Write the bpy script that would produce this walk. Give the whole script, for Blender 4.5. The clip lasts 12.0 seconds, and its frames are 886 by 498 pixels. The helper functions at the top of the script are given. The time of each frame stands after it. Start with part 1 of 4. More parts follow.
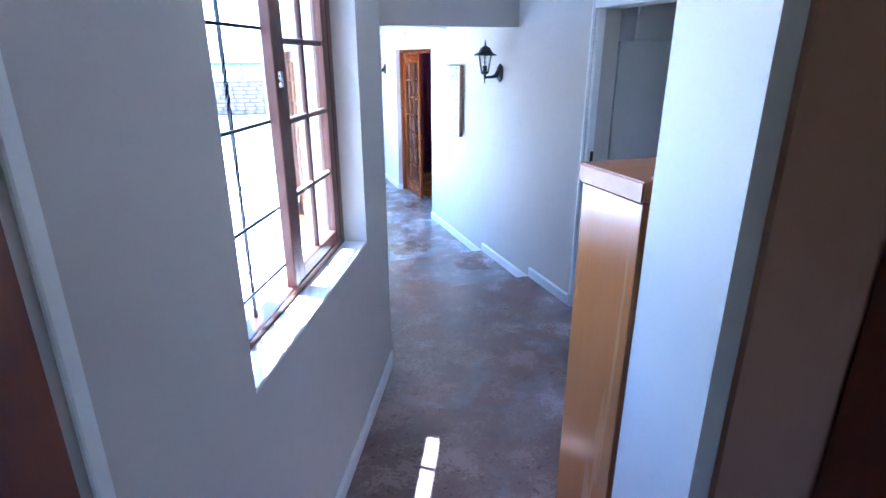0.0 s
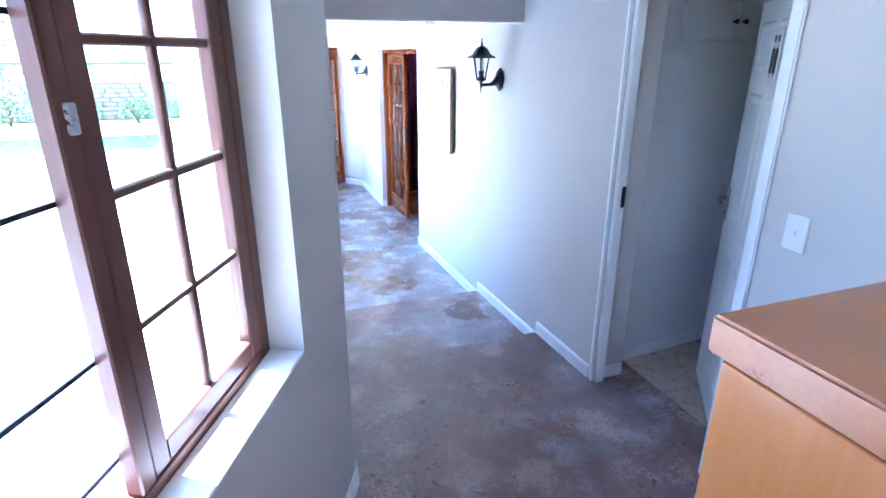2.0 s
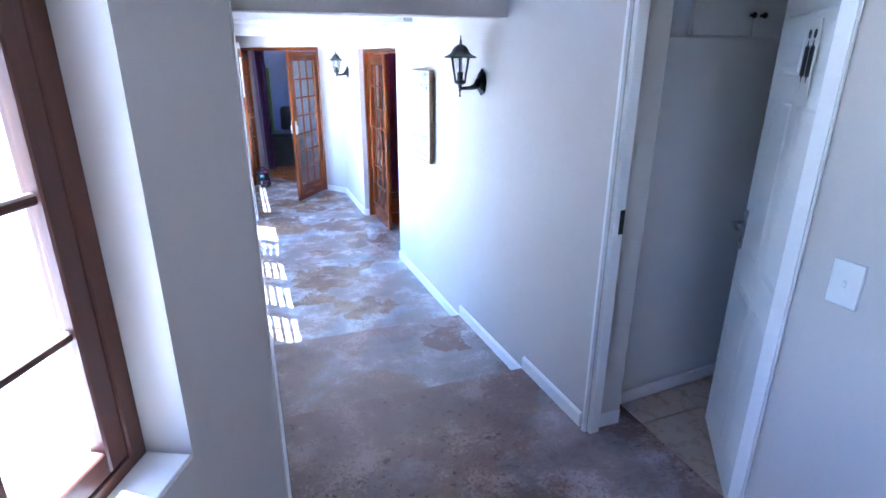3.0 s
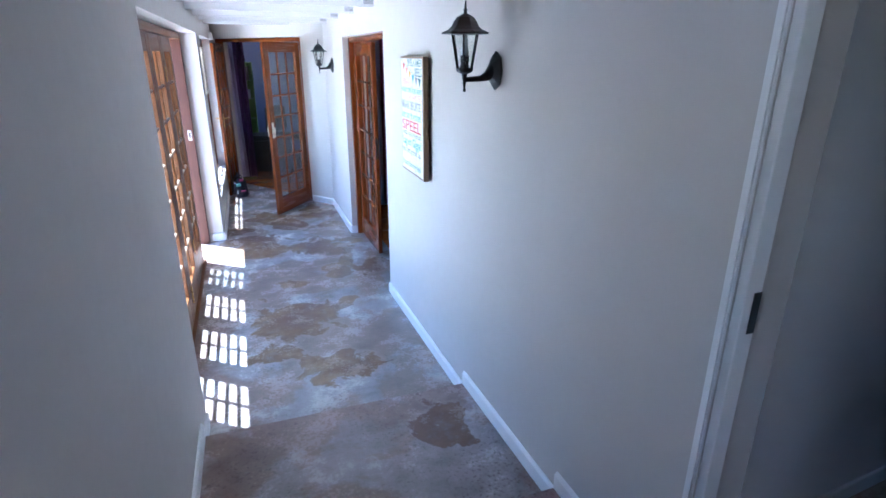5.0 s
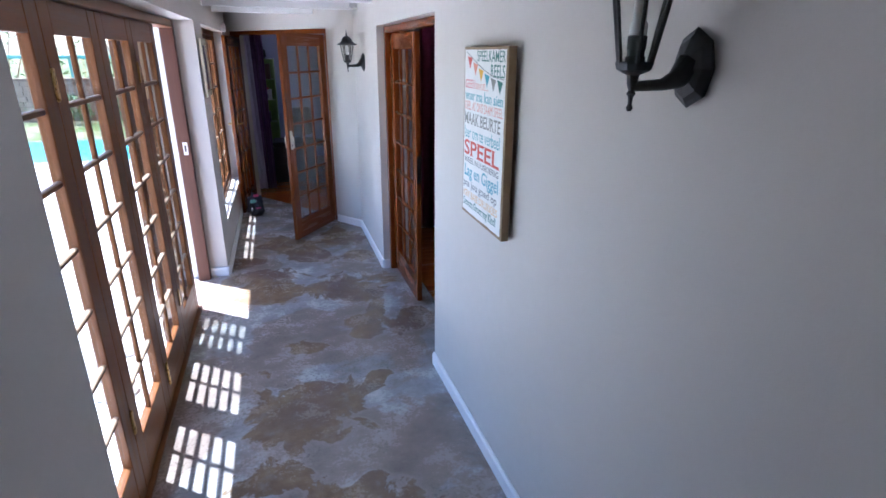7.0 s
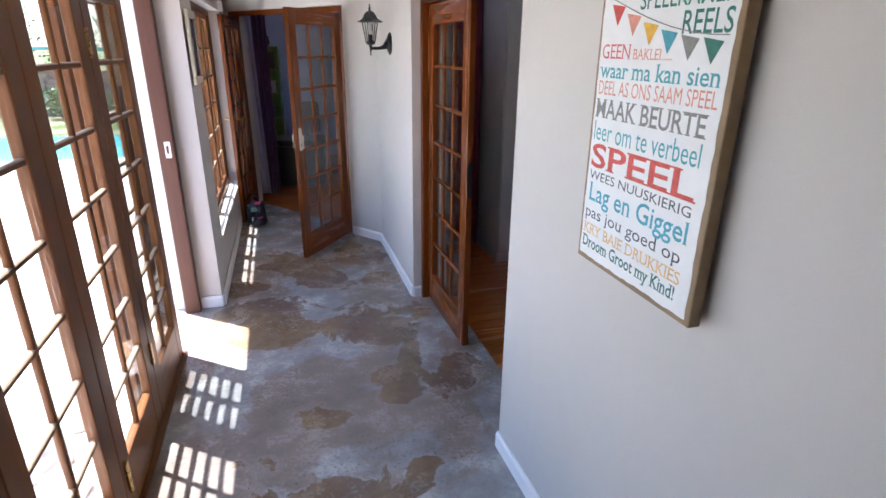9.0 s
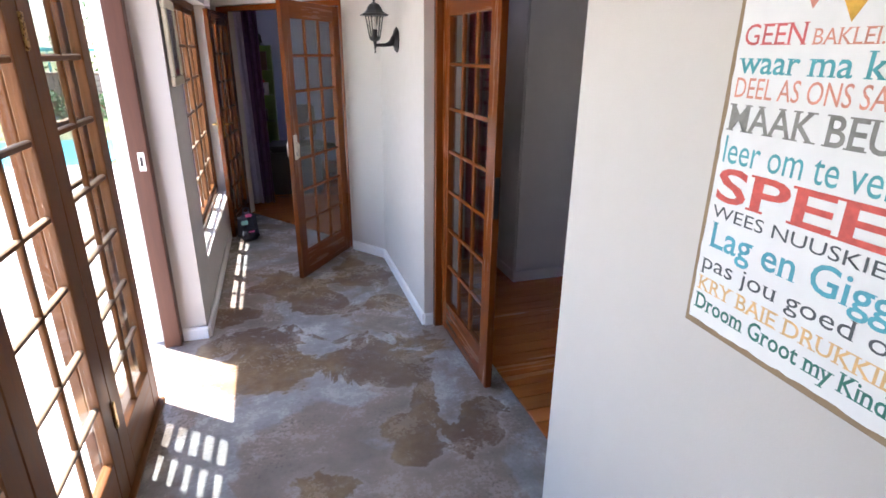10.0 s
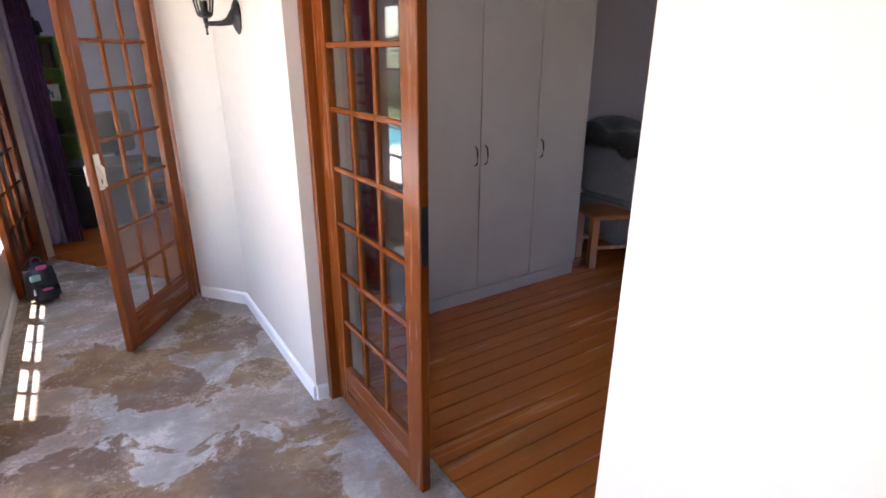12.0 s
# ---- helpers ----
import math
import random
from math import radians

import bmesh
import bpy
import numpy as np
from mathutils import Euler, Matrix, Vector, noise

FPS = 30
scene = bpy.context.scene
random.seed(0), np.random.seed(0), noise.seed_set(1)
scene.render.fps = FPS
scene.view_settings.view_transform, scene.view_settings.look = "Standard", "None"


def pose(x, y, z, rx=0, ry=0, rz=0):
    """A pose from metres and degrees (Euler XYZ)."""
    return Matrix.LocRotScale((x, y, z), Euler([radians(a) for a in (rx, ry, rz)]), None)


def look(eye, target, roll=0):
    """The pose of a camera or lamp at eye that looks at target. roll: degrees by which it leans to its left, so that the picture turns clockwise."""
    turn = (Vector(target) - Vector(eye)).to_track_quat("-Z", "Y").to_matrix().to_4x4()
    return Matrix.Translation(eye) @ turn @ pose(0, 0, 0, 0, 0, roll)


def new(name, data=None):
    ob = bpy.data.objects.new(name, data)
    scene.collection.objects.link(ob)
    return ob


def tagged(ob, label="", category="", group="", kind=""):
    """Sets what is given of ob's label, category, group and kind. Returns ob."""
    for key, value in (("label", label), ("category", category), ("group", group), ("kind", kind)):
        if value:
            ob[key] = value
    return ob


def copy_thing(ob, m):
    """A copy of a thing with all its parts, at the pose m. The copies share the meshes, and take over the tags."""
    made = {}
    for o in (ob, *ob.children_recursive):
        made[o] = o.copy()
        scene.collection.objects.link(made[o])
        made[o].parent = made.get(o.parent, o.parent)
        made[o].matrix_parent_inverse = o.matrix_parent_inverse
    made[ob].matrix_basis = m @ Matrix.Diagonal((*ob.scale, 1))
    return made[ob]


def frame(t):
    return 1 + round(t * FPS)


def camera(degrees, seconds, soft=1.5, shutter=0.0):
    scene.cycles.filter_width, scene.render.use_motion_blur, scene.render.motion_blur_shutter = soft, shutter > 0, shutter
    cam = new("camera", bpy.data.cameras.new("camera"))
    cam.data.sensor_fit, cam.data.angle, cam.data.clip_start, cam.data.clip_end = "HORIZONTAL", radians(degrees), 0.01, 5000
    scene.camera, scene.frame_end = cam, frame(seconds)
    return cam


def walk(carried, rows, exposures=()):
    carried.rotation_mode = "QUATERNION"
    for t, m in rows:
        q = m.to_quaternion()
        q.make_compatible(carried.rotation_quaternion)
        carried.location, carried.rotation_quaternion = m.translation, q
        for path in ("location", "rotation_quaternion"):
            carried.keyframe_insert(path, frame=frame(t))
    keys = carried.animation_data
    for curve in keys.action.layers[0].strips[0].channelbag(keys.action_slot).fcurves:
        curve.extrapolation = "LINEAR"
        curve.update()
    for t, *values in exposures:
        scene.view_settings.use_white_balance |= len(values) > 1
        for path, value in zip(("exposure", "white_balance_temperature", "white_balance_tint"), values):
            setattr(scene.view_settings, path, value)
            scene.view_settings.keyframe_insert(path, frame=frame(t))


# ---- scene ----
# ---------------------------------------------------------------- camera
cam = camera(78.7, 12.0, soft=1.6)
PATH = [
    (0, (0.804, 1.289, 1.958), (1.417, 3.07, 1.284), -0.05),
    (0.5, (0.906, 1.556, 1.947), (1.522, 3.335, 1.27), -0.05),
    (1, (0.993, 1.792, 1.962), (1.615, 3.569, 1.284), 0.0),
    (1.5, (1.073, 2.016, 1.986), (1.701, 3.789, 1.306), 0.05),
    (2, (1.161, 2.201, 1.982), (1.8, 3.97, 1.304), 0.1),
    (2.5, (1.33, 2.412, 2.005), (1.98, 4.177, 1.327), 0.15),
    (3, (1.442, 2.589, 1.975), (2.095, 4.354, 1.299), 0.18),
    (5, (1.839, 3.58, 1.881), (2.481, 5.349, 1.203), 0.2),
    (5.5, (1.888, 3.873, 1.887), (2.503, 5.651, 1.209), 0.2),
    (6, (1.928, 4.154, 1.864), (2.522, 5.94, 1.189), 0.4),
    (6.5, (2.006, 4.501, 1.859), (2.576, 6.295, 1.183), 0.4),
    (7, (2.034, 4.8, 1.844), (2.58, 6.599, 1.161), 0.3),
    (9, (2.007, 5.772, 1.723), (2.546, 7.57, 1.031), 0.6),
    (9.5, (2.012, 6.045, 1.722), (2.543, 7.846, 1.034), 0.5),
    (10, (2.016, 6.259, 1.69), (2.575, 8.053, 1.005), 0.6),
    (10.5, (2.091, 6.496, 1.599), (2.709, 8.271, 0.914), 0.4),
    (11, (2.1, 6.714, 1.593), (2.824, 8.449, 0.908), 0.3),
    (11.5, (2.109, 6.96, 1.587), (2.957, 8.637, 0.905), 0.2),
    (12, (2.133, 7.117, 1.606), (3.164, 8.688, 0.921), 0.15),
]
LIGHT = [(0.0, 4.12, 4400, 15), (1.5, 4.5, 4450, 14), (3.0, 4.19, 4560, 18), (5.0, 3.35, 4780, 14), (7.0, 2.51, 5200, 18), (9.0, 2.56, 5850, 19), (10.5, 2.97, 6250, 19), (12.0, 3.42, 6600, 24)]
walk(cam, [(t, look(eye, target, roll)) for t, eye, target, roll in PATH], LIGHT)

# ---------------------------------------------------------------- sky and sun
ELEV = 71.2
SUN_WAY = Vector((0.788 * math.cos(radians(ELEV)), -0.615 * math.cos(radians(ELEV)), -math.sin(radians(ELEV))))
world = bpy.data.worlds.new("sky")
scene.world = world
world.use_nodes = True
wn = world.node_tree.nodes
sky = wn.new("ShaderNodeTexSky")
sky.sky_type, sky.sun_disc = 'NISHITA', False
sky.sun_elevation, sky.sun_rotation = radians(ELEV), math.atan2(-0.788, 0.615)
world.node_tree.links.new(sky.outputs[0], wn["Background"].inputs[0])
wn["Background"].inputs[1].default_value = 0.15
sun = new("sun", bpy.data.lights.new("sun", 'SUN'))
sun.data.energy, sun.data.angle, sun.data.color = 5.0, radians(0.53), (1.0, 0.95, 0.88)
sun.rotation_mode = "QUATERNION"
sun.rotation_quaternion = SUN_WAY.to_track_quat("-Z", "Y")
sun.location = (-3, 9, 8)


# ---------------------------------------------------------------- materials
class Mat:
    """A small builder for node materials."""
    def __init__(self, name, rough=0.5, metal=0.0, coat=0.0, spec=0.5):
        self.m = bpy.data.materials.new(name)
        self.m.use_nodes = True
        self.t = self.m.node_tree
        self.b = self.t.nodes["Principled BSDF"]
        self.b.inputs["Roughness"].default_value = rough
        self.b.inputs["Metallic"].default_value = metal
        self.b.inputs["Coat Weight"].default_value = coat
        self.b.inputs["Specular IOR Level"].default_value = spec
        self.co = self.n("ShaderNodeTexCoord").outputs["Object"]

    def n(self, kind, **sets):
        nd = self.t.nodes.new(kind)
        for k, v in sets.items():
            nd.inputs[k.replace("_", " ")].default_value = v
        return nd

    def l(self, a, b):
        self.t.links.new(a, b)

    def scaled(self, sx, sy, sz, src=None):
        mp = self.n("ShaderNodeMapping")
        mp.inputs["Scale"].default_value = (sx, sy, sz)
        self.l(src or self.co, mp.inputs["Vector"])
        return mp.outputs[0]

    def noise(self, scale, detail=4.0, rough=0.55, vec=None, dist=0.0):
        nd = self.n("ShaderNodeTexNoise", Scale=scale, Detail=detail, Roughness=rough, Distortion=dist)
        self.l(vec or self.co, nd.inputs["Vector"])
        return nd.outputs["Fac"]

    def ramp(self, fac, *stops):
        nd = self.n("ShaderNodeValToRGB")
        el = nd.color_ramp.elements
        while len(el) < len(stops):
            el.new(0.5)
        for e, (p, c) in zip(el, stops):
            e.position = p
            e.color = (*c, 1) if len(c) == 3 else c
        self.l(fac, nd.inputs["Fac"])
        return nd.outputs["Color"]

    def grey(self, fac, *stops):
        return self.ramp(fac, *[(p, (v, v, v)) for p, v in stops])

    def mix(self, fac, a, b, mode='MIX'):
        nd = self.t.nodes.new("ShaderNodeMix")
        nd.data_type, nd.blend_type = 'RGBA', mode
        for val, sock in ((fac, nd.inputs[0]), (a, nd.inputs[6]), (b, nd.inputs[7])):
            if isinstance(val, (int, float)):
                sock.default_value = val
            elif isinstance(val, tuple):
                sock.default_value = (*val, 1)
            else:
                self.l(val, sock)
        return nd.outputs[2]

    def color(self, c):
        if isinstance(c, tuple):
            self.b.inputs["Base Color"].default_value = (*c, 1)
        else:
            self.l(c, self.b.inputs["Base Color"])
        return self

    def rough(self, r):
        self.l(r, self.b.inputs["Roughness"])
        return self

    def bump(self, h, strength=0.2, dist=0.004):
        nd = self.n("ShaderNodeBump", Strength=strength, Distance=dist)
        self.l(h, nd.inputs["Height"])
        self.l(nd.outputs[0], self.b.inputs["Normal"])
        return self


def plain(name, c, rough=0.5, metal=0.0, vary=0.12, scale=9.0, coat=0.0, rvar=0.08):
    m = Mat(name, rough, metal, coat)
    lo, hi = tuple(v * (1 - vary) for v in c), tuple(min(1, v * (1 + vary)) for v in c)
    f = m.noise(scale, 5)
    m.color(m.ramp(f, (0.3, lo), (0.7, hi)))
    m.rough(m.grey(m.noise(scale * 3), (0.3, max(0.03, rough - rvar)), (0.7, min(1, rough + rvar))))
    return m.m


def plaster(name, c, scuff=0.06):
    m = Mat(name, 0.62, spec=0.35)
    big, fine = m.noise(1.1, 5), m.noise(160, 3)
    col = m.ramp(big, (0.25, tuple(v * (1 - scuff) for v in c)), (0.75, c))
    streak = m.noise(3.0, 4, vec=m.scaled(3, 3, 0.5))
    col = m.mix(m.grey(streak, (0.60, 0.0), (0.75, 0.22)), col, tuple(v * 0.9 for v in c))
    m.color(col)
    mid = m.noise(14, 4)
    hgt = m.mix(0.35, fine, mid)
    m.bump(hgt, 0.16, 0.004)
    m.rough(m.grey(mid, (0.3, 0.5), (0.7, 0.68)))
    return m.m


def wood(name, dark, light, rough=0.28, along='z', ring=26.0, coat=0.14, spec=0.5):
    m = Mat(name, rough, coat=coat, spec=spec)
    m.b.inputs["Coat Roughness"].default_value = 0.18
    k = {'x': (0.06, 1, 1), 'y': (1, 0.06, 1), 'z': (1, 1, 0.06)}[along]
    info = m.n("ShaderNodeObjectInfo")
    off = m.n("ShaderNodeVectorMath")
    off.operation = 'ADD'
    m.l(m.co, off.inputs[0])
    sp = m.n("ShaderNodeVectorMath")
    sp.operation = 'SCALE'
    sp.inputs[0].default_value = (7.0, 3.0, 5.0)
    m.l(info.outputs["Random"], sp.inputs["Scale"])
    m.l(sp.outputs[0], off.inputs[1])
    v = m.scaled(*k, src=off.outputs[0])
    grain = m.noise(ring, 6, 0.6, v, 0.6)
    fine = m.noise(ring * 9, 3, 0.6, v)
    col = m.ramp(grain, (0.22, dark), (0.52, tuple((a + b) / 2 for a, b in zip(dark, light))), (0.82, light))
    col = m.mix(m.grey(fine, (0.35, 0.16), (0.6, 0.0)), col, tuple(v2 * 0.6 for v2 in dark))
    col = m.mix(m.grey(info.outputs["Random"], (0.0, 0.0), (1.0, 0.22)), col, tuple(v2 * 0.8 for v2 in dark))
    m.color(col)
    m.bump(fine, 0.12, 0.002)
    m.rough(m.grey(grain, (0.3, rough - 0.06), (0.7, rough + 0.1)))
    return m.m


WALL = plaster("wall_plaster", (0.61, 0.565, 0.515))
WALL_OUT = plaster("outer_plaster", (0.78, 0.75, 0.70))
CEIL = plaster("white_ceiling_paint", (0.82, 0.81, 0.79), 0.03)
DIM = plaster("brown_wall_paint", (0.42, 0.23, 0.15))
BLUEWALL = plaster("blue_grey_wall_paint", (0.17, 0.18, 0.27))
LILACWALL = plaster("lilac_grey_wall_paint", (0.42, 0.38, 0.42))
WHITE = plain("white_gloss_paint", (0.85, 0.84, 0.82), 0.42, vary=0.025, scale=2, rvar=0.02)
SILL = plain("white_sill_paint", (0.82, 0.80, 0.77), 0.4, vary=0.04, scale=6)
RED_D, RED_L = (0.125, 0.027, 0.0042), (0.225, 0.058, 0.0085)
TAN_D, TAN_L = (0.12, 0.041, 0.0095), (0.245, 0.094, 0.024)
DOORW = wood("varnished_hardwood_upright", RED_D, RED_L, 0.22, spec=0.22, coat=0.04)
DOORH = wood("varnished_hardwood_crosswise", RED_D, RED_L, 0.22, 'x', spec=0.22, coat=0.04)
PATIOW = wood("sun_bleached_hardwood_upright", TAN_D, TAN_L, 0.4, spec=0.3, coat=0.0)
PATIOH = wood("sun_bleached_hardwood_crosswise", TAN_D, TAN_L, 0.4, 'x', spec=0.3, coat=0.0)
FRAMEY = wood("sun_bleached_hardwood_lengthwise", TAN_D, TAN_L, 0.4, 'y', spec=0.3, coat=0.0)
# pale wood for glazing bar tops: the sun's glare is put into the colour
LIT_TOP = wood("sunlit_pale_bar_top", (0.36, 0.25, 0.16), (0.48, 0.36, 0.25), 0.5, 'x', spec=0.5, coat=0.0)
JAMBW = wood("weathered_brown_hardwood", (0.068, 0.025, 0.014), (0.118, 0.045, 0.025), 0.42, spec=0.3, coat=0.0)
SASHW = wood("dull_brown_sash_upright", (0.090, 0.036, 0.022), (0.150, 0.062, 0.040), 0.36, spec=0.35, coat=0.0)
SASHH = wood("dull_brown_sash_crosswise", (0.090, 0.036, 0.022), (0.150, 0.062, 0.040), 0.36, 'x', spec=0.35, coat=0.0)
PINE = wood("orange_pine", (0.36, 0.125, 0.028), (0.46, 0.17, 0.042), 0.22, 'z', 14, 0.55)
PINETOP = wood("orange_pine_top", (0.26, 0.085, 0.022), (0.40, 0.15, 0.04), 0.3, 'x', 14)
REDWOOD = wood("red_brown_wood", (0.12, 0.028, 0.010), (0.20, 0.05, 0.018), 0.35)
IRON = plain("black_iron", (0.008, 0.008, 0.010), 0.45, 0.1, 0.3, 60)
BRASS = plain("worn_brass", (0.55, 0.36, 0.13), 0.3, 1.0, 0.15, 30)
STEEL = plain("brushed_steel", (0.55, 0.55, 0.56), 0.3, 1.0, 0.1, 40)
MELAMINE = plain("pale_grey_melamine", (0.48, 0.435, 0.415), 0.42, vary=0.05, scale=4)
PLASTIC = plain("white_plastic", (0.80, 0.79, 0.76), 0.35, vary=0.03)


def glass_material(name, tint=(0.96, 0.98, 0.97), grazing=0.7, facing=0.045):
    """Thin clear glass: see-through, with a mirror gloss that grows towards grazing views."""
    m = bpy.data.materials.new(name)
    m.use_nodes = True
    t = m.node_tree
    t.nodes.remove(t.nodes["Principled BSDF"])
    clear, gloss, mx, lw, pw, ml = (t.nodes.new(k) for k in ("ShaderNodeBsdfTransparent", "ShaderNodeBsdfGlossy", "ShaderNodeMixShader", "ShaderNodeLayerWeight", "ShaderNodeMath", "ShaderNodeMath"))
    clear.inputs[0].default_value = (*tint, 1)
    gloss.inputs["Roughness"].default_value = 0.015
    lw.inputs["Blend"].default_value = 0.5
    pw.operation, ml.operation = 'POWER', 'MULTIPLY_ADD'
    pw.inputs[1].default_value = 4.0
    ml.inputs[1].default_value, ml.inputs[2].default_value = grazing, facing
    t.links.new(lw.outputs["Facing"], pw.inputs[0])
    t.links.new(pw.outputs[0], ml.inputs[0])
    t.links.new(ml.outputs[0], mx.inputs[0])
    t.links.new(clear.outputs[0], mx.inputs[1])
    t.links.new(gloss.outputs[0], mx.inputs[2])
    t.links.new(mx.outputs[0], t.nodes["Material Output"].inputs[0])
    return m


GLASS = glass_material("window_glass")
LAMP_GLASS = glass_material("thin_lantern_glass", (0.985, 0.99, 0.985), 0.3, 0.018)


STAINS = [(1.90, 9.21, 0.32, 0.28, -16), (2.42, 9.01, 0.33, 0.30, -16), (2.48, 8.24, 0.12, 0.17, -16), (2.79, 8.26, 0.14, 0.16, -17), (2.12, 8.05, 0.14, 0.09, -17),
          (1.61, 9.37, 0.12, 0.14, -16), (2.06, 7.45, 0.32, 0.26, -17), (2.46, 7.56, 0.08, 0.11, -17), (1.86, 6.90, 0.16, 0.11, -17), (2.25, 6.60, 0.28, 0.20, -18),
          (1.84, 9.37, 0.22, 0.14, -17), (1.82, 8.98, 0.14, 0.12, -17), (2.64, 8.52, 0.07, 0.17, -16), (2.25, 9.85, 0.32, 0.17, -33), (1.64, 9.79, 0.14, 0.14, -33), (2.62, 5.75, 0.15, 0.18, 0),
          (2.02, 10.25, 0.30, 0.20, -20), (2.55, 10.35, 0.20, 0.28, 30), (2.62, 9.75, 0.16, 0.13, 10)]


def concrete_floor(name, pale, warm=1.0, pitted=0.2):
    """Sealed cement screed: grey with brown and ochre acid stains of uneven outline, glossy where the sealer is whole."""
    m = Mat(name, 0.25)
    n1 = m.noise(1.55, 7, 0.62, dist=0.35)
    n2 = m.noise(4.2, 9, 0.68)
    n3 = m.noise(55, 4, 0.6)
    n4 = m.noise(260, 2, 0.6)
    edge = m.noise(3.4, 9, 0.62, dist=0.6)
    near = None
    for x, y, rx, ry, a in STAINS:
        mp = m.n("ShaderNodeMapping")
        mp.vector_type = 'TEXTURE'
        mp.inputs["Location"].default_value = (x, y, 0)
        mp.inputs["Rotation"].default_value = (0, 0, radians(a))
        mp.inputs["Scale"].default_value = (rx, ry, 50)
        m.l(m.co, mp.inputs["Vector"])
        ln = m.n("ShaderNodeVectorMath")
        ln.operation = 'LENGTH'
        m.l(mp.outputs[0], ln.inputs[0])
        if near is None:
            near = ln.outputs["Value"]
        else:
            mn = m.n("ShaderNodeMath")
            mn.operation = 'MINIMUM'
            m.l(near, mn.inputs[0])
            m.l(ln.outputs["Value"], mn.inputs[1])
            near = mn.outputs[0]
    add = m.n("ShaderNodeMath")
    add.operation = 'MULTIPLY_ADD'
    m.l(edge, add.inputs[0])
    add.inputs[1].default_value = 4.2
    m.l(near, add.inputs[2])
    shape = m.n("ShaderNodeMath")
    shape.operation = 'MULTIPLY'
    m.l(add.outputs[0], shape.inputs[0])
    shape.inputs[1].default_value = 0.19
    grey = m.ramp(n2, (0.30, tuple(v * pale for v in (0.172, 0.170, 0.164))), (0.5, tuple(v * pale for v in (0.282, 0.282, 0.274))), (0.70, tuple(v * pale for v in (0.435, 0.432, 0.415))))
    dull = m.ramp(n2, (0.3, tuple(v * pale for v in (0.16, 0.125, 0.102))), (0.7, tuple(v * pale for v in (0.27, 0.218, 0.178))))
    col = m.mix(m.grey(n1, (0.44, 0.0), (0.50, 0.85)), grey, dull)
    ochre = m.ramp(m.noise(6.5, 8, 0.68), (0.3, (0.105, 0.066, 0.036)), (0.5, (0.195, 0.132, 0.072)), (0.72, (0.30, 0.22, 0.128)))
    fray = m.n("ShaderNodeMath")
    fray.operation = 'MULTIPLY_ADD'
    m.l(m.noise(15, 8, 0.7), fray.inputs[0])
    fray.inputs[1].default_value = 0.11
    m.l(shape.outputs[0], fray.inputs[2])
    patch = m.mix(1.0, m.grey(fray.outputs[0], (0.635, 0.95), (0.652, 0.0)), m.grey(m.noise(9, 7, 0.7), (0.30, 0.55), (0.50, 1.0)), 'MULTIPLY')
    rim = m.grey(fray.outputs[0], (0.646, 0.0), (0.66, 0.16), (0.72, 0.0))
    speck = m.grey(n3, (0.33, 0.6), (0.46, 0.0))
    worn = m.grey(m.noise(2.4, 5), (0.45, 0.0), (0.62, 1.0))
    col = m.mix(m.mix(1.0, speck, worn, 'MULTIPLY'), col, (0.06, 0.05, 0.045))
    pits = m.mix(1.0, m.grey(m.noise(26, 3, 0.6), (0.33, 0.8 * pitted), (0.39, 0.0)), m.grey(m.noise(1.6, 3), (0.46, 0.0), (0.56, 1.0)), 'MULTIPLY')
    col = m.mix(pits, col, (0.05, 0.042, 0.038))
    col = m.mix(rim, col, tuple(v * pale for v in (0.50, 0.48, 0.45)))
    plum = m.ramp(n2, (0.3, (0.085, 0.056, 0.046)), (0.7, (0.175, 0.122, 0.10)))
    ochre = m.mix(m.grey(m.noise(0.9, 3), (0.48, 0.0), (0.58, 0.7)), ochre, plum)
    col = m.mix(patch, col, ochre)
    col = m.mix(1.0, col, (1.0, 1.0 - 0.11 * (warm - 1), 1.0 - 0.10 * (warm - 1)), 'MULTIPLY')
    m.color(col)
    m.rough(m.mix(0.5, m.grey(n2, (0.3, 0.14), (0.7, 0.36)), m.grey(n3, (0.3, 0.20), (0.7, 0.32))))
    m.bump(m.mix(0.4, n3, n4), 0.045, 0.003)
    return m.m


FLOOR, FLOOR_MID, FLOOR_UP = concrete_floor("stained_cement_screed", 1.18), concrete_floor("worn_cement_screed", 1.12, 2.0, 0.5), concrete_floor("dark_stained_cement_screed", 0.98, 2.7, 1.0)


# ---------------------------------------------------------------- mesh helpers
def add_box(bm, x0, y0, z0, x1, y1, z1, chamfer=0.0):
    g = bmesh.ops.create_cube(bm, size=1.0)
    for v in g["verts"]:
        v.co = Vector(((x0, x1)[v.co.x > 0], (y0, y1)[v.co.y > 0], (z0, z1)[v.co.z > 0]))
    if chamfer:
        es = list({e for v in g["verts"] for e in v.link_edges})
        bmesh.ops.bevel(bm, geom=es, offset=chamfer, segments=1, affect='EDGES')
    return bm


def bm_box(x0, y0, z0, x1, y1, z1, chamfer=0.0):
    return add_box(bmesh.new(), x0, y0, z0, x1, y1, z1, chamfer)


